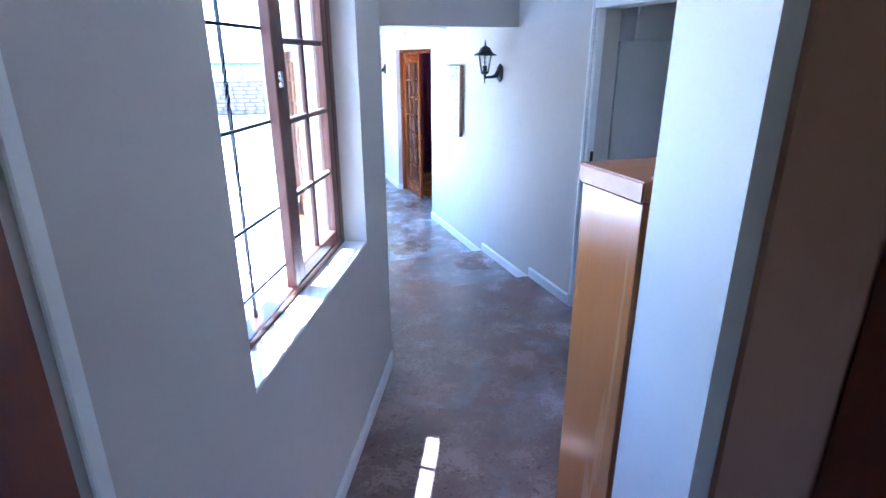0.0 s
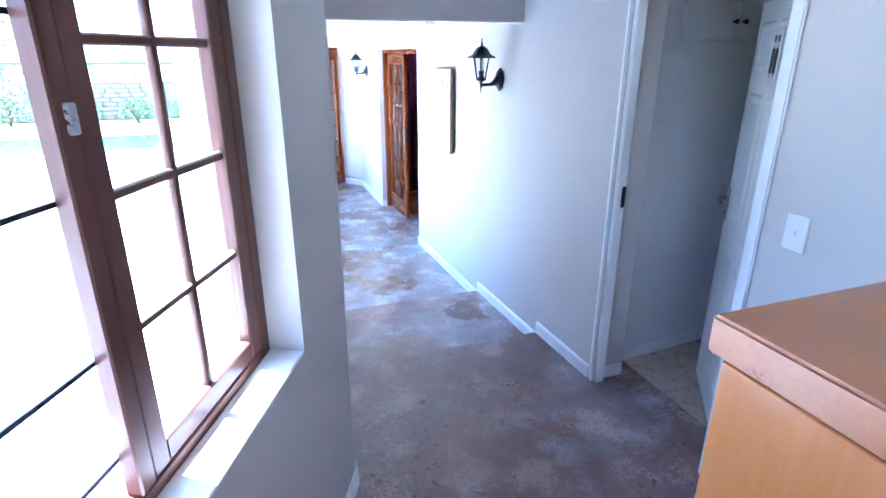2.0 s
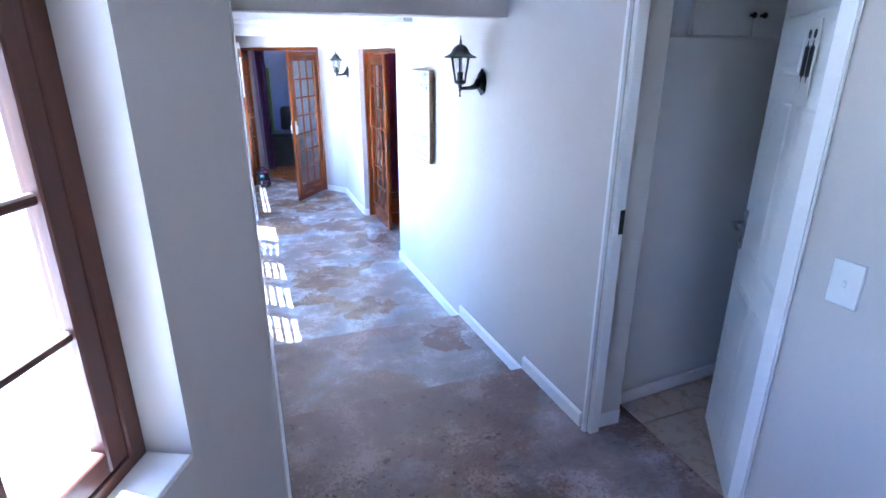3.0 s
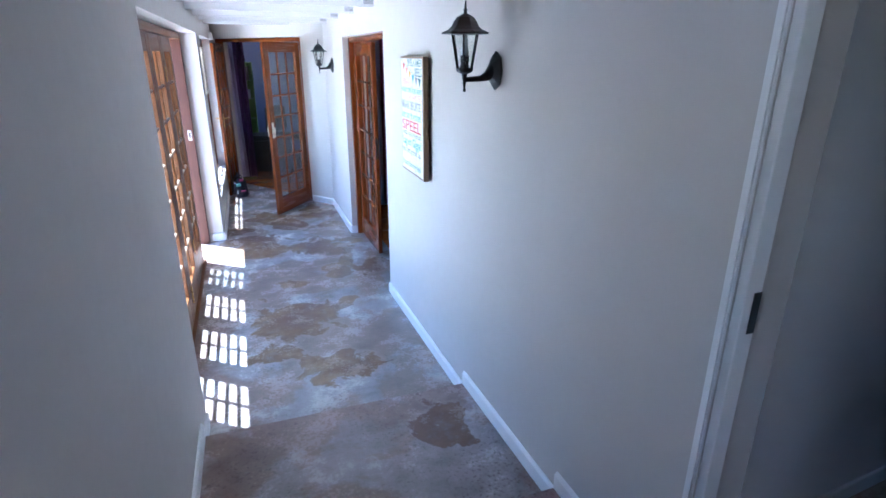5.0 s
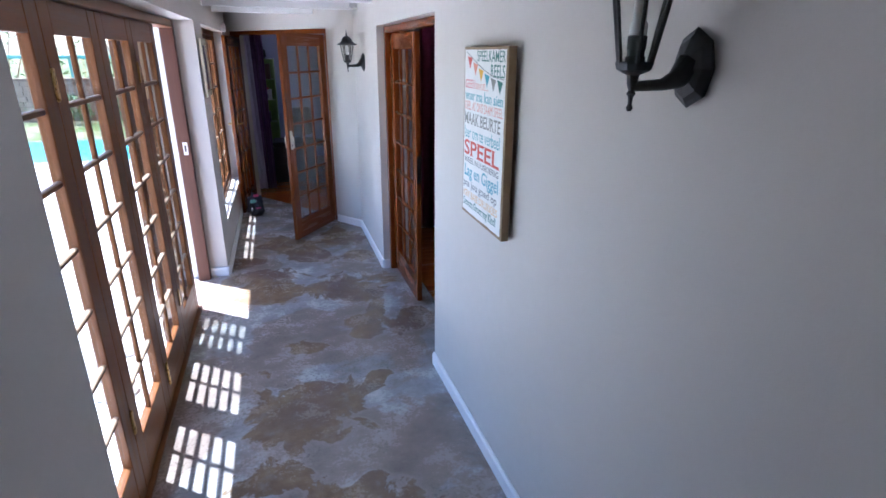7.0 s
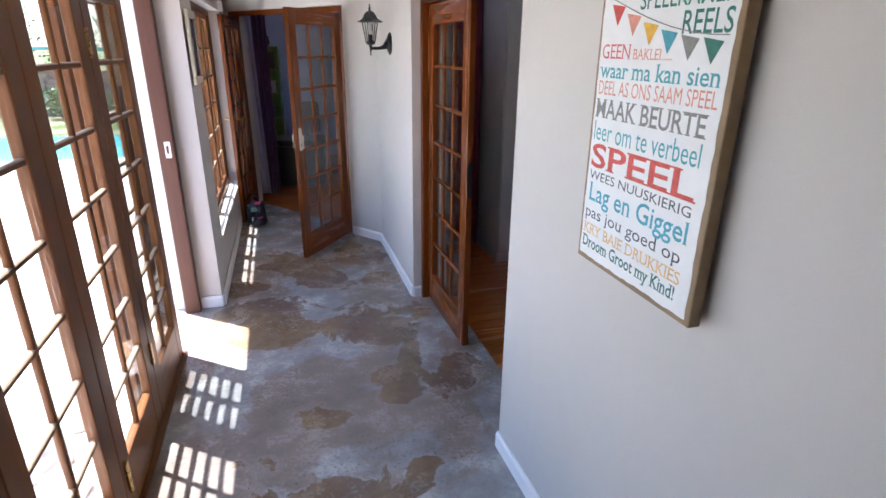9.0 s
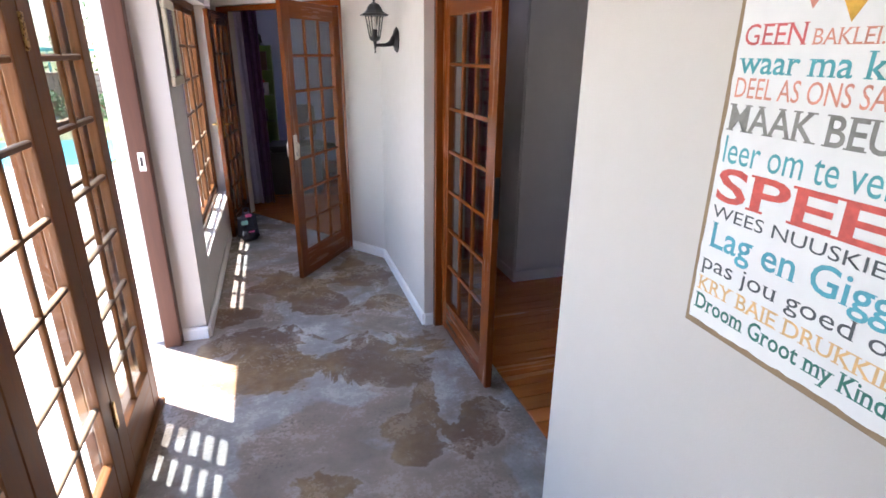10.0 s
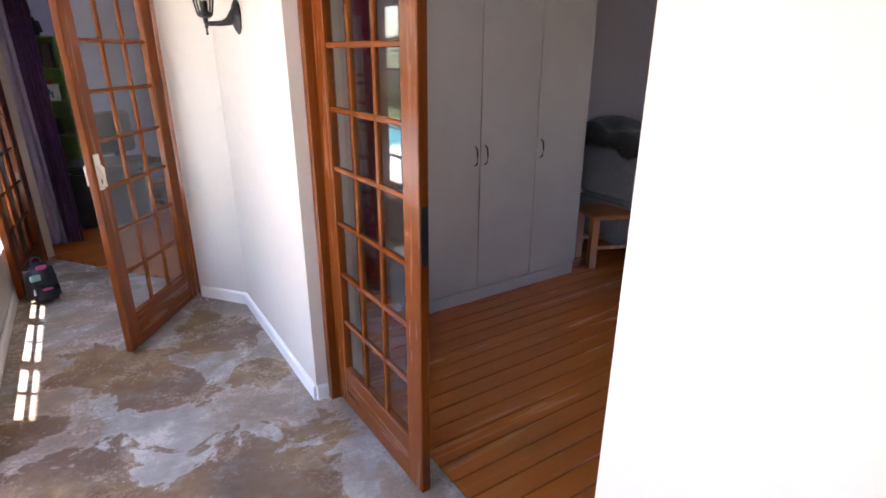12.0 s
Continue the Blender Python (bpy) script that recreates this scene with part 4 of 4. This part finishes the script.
add_tube(bm, [((0.06 + k * 0.088) * PW, PH * (1 - 0.025 - 0.135 * math.sin(math.pi * 0.5 * max(0, k - 0.1) / 10)), 0.0394) for k in range(11)], 0.0012, 5)
part("string", bm, INKS["grey"], sheet)

# framed picture on the pier
pf = thing("framed_picture", "small picture in a pale cream wooden frame", "picture", pose(1.516, 9.572, 1.50, 0, 0, 90))
CREAM = plain("cream_frame_paint", (0.62, 0.55, 0.42), 0.45, vary=0.06)
PIC = plain("faded_pink_print", (0.50, 0.43, 0.46), 0.4, vary=0.35, scale=11)
for (xa, za, xb, zb) in ((0, 0, 0.33, 0.05), (0, 0.39, 0.33, 0.44), (0, 0.05, 0.05, 0.39), (0.28, 0.05, 0.33, 0.39)):
    part("frame_rail", bm_box(xa, -0.024, za, xb, -0.001, zb, 0.005), CREAM, pf)
part("print", bm_box(0.05, -0.012, 0.05, 0.28, -0.006, 0.39), PIC, pf)
part("band", bm_box(0.06, -0.0135, 0.06, 0.27, -0.0125, 0.085), INKS["rose"], pf, "dark red band on the print")
part("pane", bm_box(0.05, -0.02, 0.05, 0.28, -0.018, 0.39), GLASS, pf)

# alarm sensor
sn = thing("alarm_sensor", "small white plastic alarm sensor above the door", "sensor", pose(1.545, 11.93, 2.10, 0, 0, 0))
part("case", bm_box(-0.02, -0.03, -0.045, 0.03, 0.03, 0.045, 0.008), PLASTIC, sn)
part("lens", bm_box(0.03, -0.018, -0.03, 0.034, 0.018, 0.005, 0.001), MELAMINE, sn)

# little backpack by the door leaf
NAVY = plain("navy_nylon", (0.022, 0.026, 0.045), 0.6, vary=0.3, scale=25)
PINK = plain("pink_nylon", (0.62, 0.10, 0.25), 0.5)
MINT = plain("mint_print", (0.30, 0.62, 0.55), 0.5)
bag = thing("small_backpack", "small navy child's backpack with pink and mint patches", "bag", pose(1.70, 11.44, 0.0, 0, 0, 20))


def soft_block(x0, y0, z0, x1, y1, z1, r, taper=0.8):
    bm = bm_box(x0, y0, z0, x1, y1, z1)
    for v in bm.verts:
        if v.co.z > (z0 + z1) / 2:
            v.co.x = (x0 + x1) / 2 + (v.co.x - (x0 + x1) / 2) * taper
            v.co.y = (y0 + y1) / 2 + (v.co.y - (y0 + y1) / 2) * taper
    bmesh.ops.bevel(bm, geom=list(bm.edges), offset=r, segments=4, affect='EDGES')
    return bm


part("body", soft_block(-0.10, -0.06, 0, 0.10, 0.07, 0.27, 0.045), NAVY, bag, smooth=True)
pk = part("pocket", soft_block(-0.085, -0.10, 0.012, 0.085, -0.045, 0.14, 0.025), NAVY, bag, smooth=True)
part("patch", soft_block(-0.03, -0.105, 0.095, 0.03, -0.095, 0.112, 0.004, 1.0), PINK, pk)
part("patch", soft_block(-0.03, -0.062, 0.23, 0.035, -0.045, 0.262, 0.008, 1.0), PINK, bag)
part("print", soft_block(-0.075, -0.075, 0.165, -0.015, -0.055, 0.205, 0.004, 1.0), MINT, bag)
bm = bmesh.new()
add_tube(bm, [(-0.03, 0.0, 0.265), (-0.025, 0.0, 0.30), (0.0, 0.0, 0.312), (0.025, 0.0, 0.30), (0.03, 0.0, 0.265)], 0.007, 8)
part("carry_loop", bm, NAVY, bag, smooth=True)
bm = bmesh.new()
add_tube(bm, [(0.07, 0.07, 0.22), (0.11, 0.09, 0.12), (0.08, 0.075, 0.02)], 0.012, 6)
part("strap", bm, NAVY, bag, smooth=True)


# ---------------------------------------------------------------- playroom
def cloth(name, c1, c2):
    m = Mat(name, 0.85, spec=0.2)
    m.color(m.ramp(m.noise(40, 4), (0.3, c1), (0.7, c2)))
    m.b.inputs["Sheen Weight"].default_value = 0.3
    m.bump(m.noise(300, 2), 0.25, 0.002)
    return m.m


PURPLE, LILAC = cloth("purple_cloth", (0.11, 0.045, 0.135), (0.17, 0.075, 0.20)), cloth("lilac_cloth", (0.52, 0.46, 0.60), (0.62, 0.56, 0.70))
WINE, PALEBLUE = cloth("wine_cloth", (0.20, 0.02, 0.06), (0.28, 0.04, 0.10)), cloth("pale_blue_cloth", (0.40, 0.44, 0.56), (0.50, 0.54, 0.66))


def curtain(name, label, mat, p0, p1, z0, z1, waves, amp, lean=0.0):
    """A hanging curtain in soft folds from p0 to p1; lean draws its foot along."""
    c = thing(name, label, "curtain", pose(0, 0, 0))
    p0, p1 = Vector(p0), Vector(p1)
    d = p1 - p0
    n = Vector((-d.y, d.x)).normalized()
    bm = bmesh.new()
    cols, rows_ = waves * 8, 14
    grid = []
    for k in range(rows_ + 1):
        f = k / rows_
        line = []
        for i in range(cols + 1):
            s = i / cols
            w = amp * (0.6 + 0.5 * (1 - f)) * math.sin(2 * math.pi * waves * s + 0.5 * math.sin(3 * f + 5 * s))
            p = p0 + d * (s + lean * (1 - f) ** 1.5) + n * w
            line.append(bm.verts.new((p.x, p.y, z0 + (z1 - z0) * f)))
        grid.append(line)
    for a, b in zip(grid, grid[1:]):
        for i in range(cols):
            bm.faces.new((a[i], a[i + 1], b[i + 1], b[i]))
    bmesh.ops.solidify(bm, geom=bm.faces[:], thickness=0.003)
    part("cloth", bm, mat, c, smooth=True)
    bm = bmesh.new()
    e0, e1 = p0 - d * 0.1, p1 + d * 0.1
    add_tube(bm, [(e0.x, e0.y, z1 + 0.012), (e1.x, e1.y, z1 + 0.012)], 0.012, 10)
    part("rod", bm, STEEL, c)
    return c


curtain("curtain", "lilac curtain hanging behind the double door", LILAC, (1.60, 12.60), (1.80, 12.58), 0.05, 2.25, 3, 0.02, 0.2)
curtain("curtain", "deep purple curtain hanging behind the double door", PURPLE, (1.765, 12.68), (1.95, 12.64), 0.03, 2.25, 3, 0.024, 0.06)

LIME = plain("lime_green_paint", (0.20, 0.32, 0.07), 0.45, vary=0.1)
sh = thing("bookshelf", "lime green open bookshelf crowded with toys", "shelf", pose(1.58, 13.75, 0, 0, 0, -3))
for x in (0.0, 0.47):
    part("side_panel", bm_box(x, 0, 0, x + 0.02, 0.28, 1.745, 0.002), LIME, sh)
part("back_panel", bm_box(0.02, 0.27, 0.02, 0.47, 0.279, 1.74), LIME, sh)
LEVELS = (0.02, 0.42, 0.80, 1.13, 1.435, 1.726)
for z in LEVELS:
    part("shelf_board", bm_box(0.02, 0.002, z, 0.47, 0.27, z + 0.018, 0.002), LIME, sh)


def toy_box(x, y, z, w, d, h, mat, label, at):
    t = thing("toy_box", label, "toy", at @ pose(x, y, z))
    part("carton", bm_box(0, 0, 0, w, d, h, 0.003), mat, t)
    part("lid", bm_box(-0.003, -0.003, h - 0.02, w + 0.003, d + 0.003, h + 0.003, 0.002), mat, t)
    return t


random.seed(11)
TOYS = [plain("toy_" + k, c, 0.5, vary=0.25, scale=30) for k, c in dict(white=(0.7, 0.7, 0.72), red=(0.45, 0.03, 0.03), dark=(0.03, 0.03, 0.04), brown=(0.12, 0.07, 0.04), blue=(0.05, 0.12, 0.3), grey=(0.2, 0.2, 0.2)).items()]
TL = ["white", "red", "black", "brown", "blue", "grey"]
shm = pose(1.58, 13.75, 0, 0, 0, -3)
for z in (LEVELS[1], LEVELS[2], LEVELS[4]):
    x = 0.04
    while x < 0.38:
        w = random.uniform(0.06, 0.13)
        k = random.choice((2, 3, 3, 5, 2, 5, 2, 0))
        toy_box(x, 0.03 + random.uniform(0, 0.05), z + 0.019, w, 0.15, random.uniform(0.1, 0.24), TOYS[k], TL[k] + " toy box standing on the lime green shelf", shm)
        x += w + random.uniform(0.012, 0.04)
boxed = toy_box(0.27, 0.04, LEVELS[3] + 0.019, 0.15, 0.12, 0.15, TOYS[0], "white toy box with a red lid and blue mark", shm)
for i in range(3):
    part("mark", bm_box(0.045 + i * 0.02, -0.005, 0.03 + (i == 1) * 0.03, 0.06 + i * 0.02, -0.0035, 0.09 + (i == 1) * 0.02), TOYS[4], boxed, "blue printed bar")
part("knob", bm_box(0.03, 0.03, 0.154, 0.11, 0.09, 0.185, 0.008), TOYS[1], boxed, "red lid knob")
toy_box(0.06, 0.05, LEVELS[3] + 0.019, 0.12, 0.15, 0.17, TOYS[2], "black toy box standing on the lime green shelf", shm)
toy = thing("toy_truck", "dark toy with round top on the shelf", "toy", shm @ pose(0.28, 0.12, 1.745))
part("body", soft_block(-0.12, -0.07, 0, 0.12, 0.07, 0.16, 0.03), TOYS[2], toy, smooth=True)
part("dome", add_lathe(bmesh.new(), [(0.05, 0.15), (0.075, 0.20), (0.07, 0.27), (0.04, 0.31), (0.01, 0.32)], -0.02, 0, 14), TOYS[2], toy, smooth=True)
BLACK = plain("black_leatherette", (0.015, 0.015, 0.017), 0.5, vary=0.3)
sofa = thing("pouf_chest", "dark low chest under the shelf", "chest", pose(1.93, 13.1, 0, 0, 0, -6))
part("body", soft_block(0, 0, 0, 0.62, 0.5, 0.55, 0.03, 0.98), BLACK, sofa)
part("lid", soft_block(-0.01, -0.01, 0.552, 0.63, 0.51, 0.60, 0.015, 1.0), BLACK, sofa)
och = thing("office_chair", "dark office chair on a five-star base in the playroom", "chair", pose(2.52, 13.9, 0, 0, 0, 30))
part("seat", soft_block(-0.24, -0.24, 0.42, 0.24, 0.24, 0.50, 0.03, 0.97), BLACK, och, smooth=True)
part("backrest", soft_block(-0.22, 0.20, 0.55, 0.22, 0.27, 1.0, 0.03, 0.95), BLACK, och, smooth=True)
part("back_bar", bm_box(-0.03, 0.24, 0.40, 0.03, 0.262, 0.62, 0.004), IRON, och)
part("column", add_lathe(bmesh.new(), [(0.03, 0.08), (0.03, 0.25), (0.02, 0.26), (0.02, 0.42)], 0, 0, 14), STEEL, och)
for k in range(5):
    a = 2 * math.pi * k / 5
    bm = bmesh.new()
    add_tube(bm, [(0.02 * math.cos(a), 0.02 * math.sin(a), 0.11), (0.27 * math.cos(a), 0.27 * math.sin(a), 0.075)], 0.018, 8, [0.024, 0.015])
    lg = part("leg", bm, IRON, och)
    part("castor", add_lathe(bmesh.new(), [(0.012, -0.02), (0.027, -0.018), (0.027, 0.018), (0.012, 0.02)], 0, 0, 12, 'y'), IRON, lg, at=pose(0.27 * math.cos(a), 0.27 * math.sin(a), 0.027, 0, 0, math.degrees(a)))

# ---------------------------------------------------------------- bedroom
wr = thing("wardrobe", "pale grey melamine wardrobe with slim dark handles", "wardrobe", pose(3.70, 9.80, 0))
part("carcass", bm_box(0, 0.02, 0.09, 1.40, 0.58, 2.30, 0.002), MELAMINE, wr)
part("plinth", bm_box(0.0, 0.012, 0, 1.40, 0.57, 0.088, 0.003), MELAMINE, wr)
for i in range(3):
    x = 0.006 + i * 0.467
    dr = part("door", bm_box(x, 0.0, 0.10, x + 0.461, 0.018, 2.29, 0.002), MELAMINE, wr)
    hx = x + (0.425 if i == 0 else 0.036)
    bm = bmesh.new()
    add_tube(bm, [(hx, 0.001, 0.94), (hx, -0.022, 0.955), (hx, -0.027, 1.0), (hx, -0.022, 1.045), (hx, 0.001, 1.06)], 0.005, 8)
    part("handle", bm, IRON, dr, "slim dark bow handle", smooth=True)
curtain("curtain", "wine-red curtain beside the wardrobe", WINE, (3.46, 10.29), (3.69, 10.29), 0.03, 2.3, 2, 0.03)
curtain("curtain", "pale blue curtain beside the wine-red one", PALEBLUE, (3.32, 10.31), (3.45, 10.31), 0.03, 2.3, 1, 0.02)
DUVET, GREYC = cloth("dark_duvet", (0.02, 0.02, 0.024), (0.045, 0.045, 0.05)), cloth("grey_sheet", (0.22, 0.22, 0.23), (0.30, 0.30, 0.31))
bed = thing("bed", "bed with grey side and dark crumpled duvet", "bed", pose(5.60, 9.1, 0))
part("base", soft_block(0, 0, 0.12, 1.75, 1.25, 0.45, 0.02, 1.0), GREYC, bed)
part("mattress", soft_block(0.01, 0.01, 0.451, 1.74, 1.24, 0.93, 0.06, 0.99), GREYC, bed, smooth=True)
bm = bmesh.new()
bmesh.ops.create_grid(bm, x_segments=26, y_segments=20, size=0.5)
for v in bm.verts:
    x, y = v.co.x, v.co.y
    hgt = 1.0 + 0.16 * max(0, noise.noise(Vector((x * 3.5, y * 3.5, 1.7)))) + 0.05 * noise.noise(Vector((x * 9, y * 9, 3)))
    drop = max(0.0, max(abs(x), abs(y)) - 0.46) * 3.0
    v.co = Vector((0.87 + x * 1.78, 0.62 + y * 1.30, hgt - drop))
bmesh.ops.solidify(bm, geom=bm.faces[:], thickness=0.03)
part("duvet", bm, DUVET, bed, "dark crumpled duvet", smooth=True)
for x in (0.08, 1.67):
    for y in (0.08, 1.17):
        part("leg", add_lathe(bmesh.new(), [(0.025, 0.0), (0.032, 0.12)], x, y, 10), IRON, bed)
stl = thing("wooden_bench", "low orange wooden bench beside the bed", "bench", pose(5.40, 9.90, 0, 0, 0, -22))
part("seat", bm_box(-0.10, -0.17, 0.40, 0.62, 0.17, 0.435, 0.008), PINETOP, stl)
for x in (-0.06, 0.58):
    for y in (-0.13, 0.13):
        part("leg", bm_box(x - 0.03, y - 0.025, 0, x + 0.03, y + 0.025, 0.40, 0.004), PINE, stl)
for y in (-0.13, 0.13):
    part("stretcher", bm_box(-0.03, y - 0.012, 0.15, 0.55, y + 0.012, 0.18, 0.003), PINE, stl)


# ---------------------------------------------------------------- garden
STONE = plain("brown_garden_stone", (0.26, 0.18, 0.13), 0.85, vary=0.45, scale=5)
POOL = plain("turquoise_pool_water", (0.10, 0.42, 0.48), 0.08, vary=0.1)
LEAF = plain("shrub_leaf", (0.06, 0.12, 0.03), 0.6, vary=0.5, scale=20)
TURQ = plain("turquoise_rail_paint", (0.12, 0.42, 0.38), 0.5)
gw = thing("garden_wall", "brown stone garden wall along the lawn", "wall", pose(-28.0, 26, -0.35, 0, 0, -90))
random.seed(21)
part("core", bm_box(-0.18, -6, 0, 0.10, 34, 1.3), STONE, gw)
slab = mesh_of("stone", bm_box(-0.04, 0.006, 0.006, 0.05, 0.40, 0.154, 0.012), STONE)
for r in range(8):
    y = 17.0 + random.uniform(0, 0.3)
    while y < 30.0:
        s = random.uniform(0.75, 1.35)
        part("stone", slab, None, gw, at=pose(0.10 + random.uniform(0, 0.02), y, r * 0.16) @ Matrix.Diagonal((1, s, 1, 1)))
        y += 0.40 * s + 0.012
part("coping", bm_box(-0.22, -6, 1.3, 0.16, 34, 1.36, 0.01), STONE, gw)
rail = thing("garden_fence", "turquoise rail fence above the garden wall", "fence", pose(-28.0, 26, -0.35, 0, 0, -90))
part("rail", bm_box(-0.05, -6, 1.95, 0.0, 34, 2.05, 0.005), TURQ, rail)
pm = mesh_of("post", bm_box(-0.05, -0.03, 1.36, 0.0, 0.03, 1.95, 0.004), TURQ)
for k in range(16):
    part("post", pm, None, rail, at=pose(0, -5 + k * 2.4, 0))
pool = bm_box(-7.0, 17.2, -0.36, -1.0, 21.0, -0.335)
struct("water", pool, POOL, "turquoise swimming pool beside the paving")


def shrub(x, y, r, h, seed, name="shrub"):
    s = thing(name, "leafy green garden shrub in sunlight", "shrub", pose(x, y, -0.35))
    rnd = random.Random(seed)
    bm = bmesh.new()
    for k in range(4):
        a = rnd.uniform(0, 6.28)
        add_tube(bm, [(0, 0, 0), (0.3 * r * math.cos(a), 0.3 * r * math.sin(a), h * 0.5), (0.6 * r * math.cos(a), 0.6 * r * math.sin(a), h * 0.85)], 0.02, 5, [0.03, 0.02, 0.008])
    part("stems", bm, REDWOOD, s)
    verts, faces = [], []
    for k in range(900):
        a, u = rnd.uniform(0, 6.28), rnd.random() ** 0.5
        z = rnd.uniform(0.15, 1.0) * h
        rr = r * u * math.sin(math.pi * min(0.95, 0.25 + 0.65 * z / h)) * (1 + 0.3 * math.sin(3 * a + seed))
        c = Vector((rr * math.cos(a), rr * math.sin(a), z))
        q = Euler((rnd.uniform(-1, 1), rnd.uniform(-1, 1), rnd.uniform(0, 6.28))).to_matrix()
        l = rnd.uniform(0.05, 0.11) * (0.6 + r * 0.5)
        i = len(verts)
        verts += [c + q @ Vector(p) for p in ((0, 0, 0), (l * 0.35, l * 0.5, l * 0.12), (0, l, 0), (-l * 0.35, l * 0.5, l * 0.12))]
        faces.append((i, i + 1, i + 2, i + 3))
    me = bpy.data.meshes.new("leaves")
    me.from_pydata([tuple(v) for v in verts], [], faces)
    me.materials.append(LEAF)
    tagged(part("leaves", me, None, s), kind="stuff")


for k, (x, y, r, h) in enumerate(((-2.4, 24.6, 0.7, 0.8), (-4.2, 24.9, 0.8, 0.9), (-1.0, 24.8, 0.6, 0.7), (-6.3, 24.8, 0.9, 1.0), (-8.6, 25.0, 0.7, 0.8), (-3.5, 30.0, 2.2, 3.6), (-8.0, 31.0, 2.6, 3.9), (-13.5, 30.0, 2.4, 3.8))):
    shrub(x, y, r, h, k + 3)

PEBBLE = plain("pale_garden_stone", (0.50, 0.48, 0.45), 0.85, vary=0.25, scale=14)


def boulder(x, y, r, h, seed):
    """A low rounded stone lying on the paving."""
    st = thing("garden_stone", "pale rounded garden stone lying on the patio paving", "stone", pose(x, y, -0.045), "patio stones")
    bm = bmesh.new()
    bmesh.ops.create_icosphere(bm, subdivisions=3, radius=1.0)
    for v in bm.verts:
        k = 1 + 0.22 * noise.noise(v.co * 1.3 + Vector((seed * 3.7, 0, 0))) + 0.05 * noise.noise(v.co * 5)
        v.co = Vector((v.co.x * r * k, v.co.y * r * 0.8 * k, max(0.0, (v.co.z + 0.45) * h / 1.45 * k)))
    part("stone", bm, PEBBLE, st, smooth=True)


for k, (x, y, r, h) in enumerate(((0.82, 8.12, 0.17, 0.20), (1.00, 7.90, 0.11, 0.10), (0.66, 8.42, 0.12, 0.11), (0.93, 8.40, 0.09, 0.08))):
    boulder(x, y, r, h, k)

# ---------------------------------------------------------------- floor pieces
PLANK = wood("orange_pine_floor_board", (0.33, 0.090, 0.015), (0.50, 0.16, 0.028), 0.2, 'x', 12, 0.3)
GROUT = plain("dark_floor_gap", (0.03, 0.018, 0.01), 0.9)


def board_floor(name, label, x0, y0, x1, y1, rows_, wd, shift=0):
    base = struct(name, bm_box(x0, y0, -0.3, x1, y1, -0.018), GROUT, label)
    me = mesh_of("plank", bm_box(0, 0.0035, -0.017, x1 - x0, wd - 0.0035, 0.0, 0.0025), PLANK)
    for i in range(rows_):
        ob = part("plank", me, None, base, at=pose(x0, y0 + i * wd, -0.0))
    return base


board_floor("floor_bedroom", "orange pine board floor of the bedroom", 3.105, 6.02, 7.6, 10.40, 42, 0.104)
pf_base = struct("floor_playroom", add_prism(bmesh.new(), [(2.94, 10.80), (6.2, 10.80), (6.2, 15.3), (1.30, 15.3), (1.30, 12.62), (1.63, 12.55)], -0.3, -0.02), GROUT, "orange pine board floor of the playroom")
for i in range(43):
    ya = 10.80 + i * 0.104
    xl = 2.95 - 0.75 * (ya + 0.104 - 10.80) if ya < 12.5 else 1.31
    part("plank", bm_box(xl, ya + 0.002, -0.019, 6.2, ya + 0.102, -0.001, 0.002), PLANK, pf_base)
TILE = plain("beige_floor_tile", (0.46, 0.36, 0.27), 0.3, vary=0.1, scale=6)
tb = struct("floor_washroom", bm_box(3.22, 2.4, -0.1, 5.2, 5.3, UP - 0.006), plain("grey_grout", (0.25, 0.22, 0.2), 0.9), "beige tiled washroom floor")
tm = mesh_of("tile", bm_box(0.002, 0.002, UP - 0.008, 0.398, 0.398, UP, 0.002), TILE)
for i in range(5):
    for j in range(7):
        part("tile", tm, None, tb, at=pose(3.222 + i * 0.40, 2.42 + j * 0.40, 0))
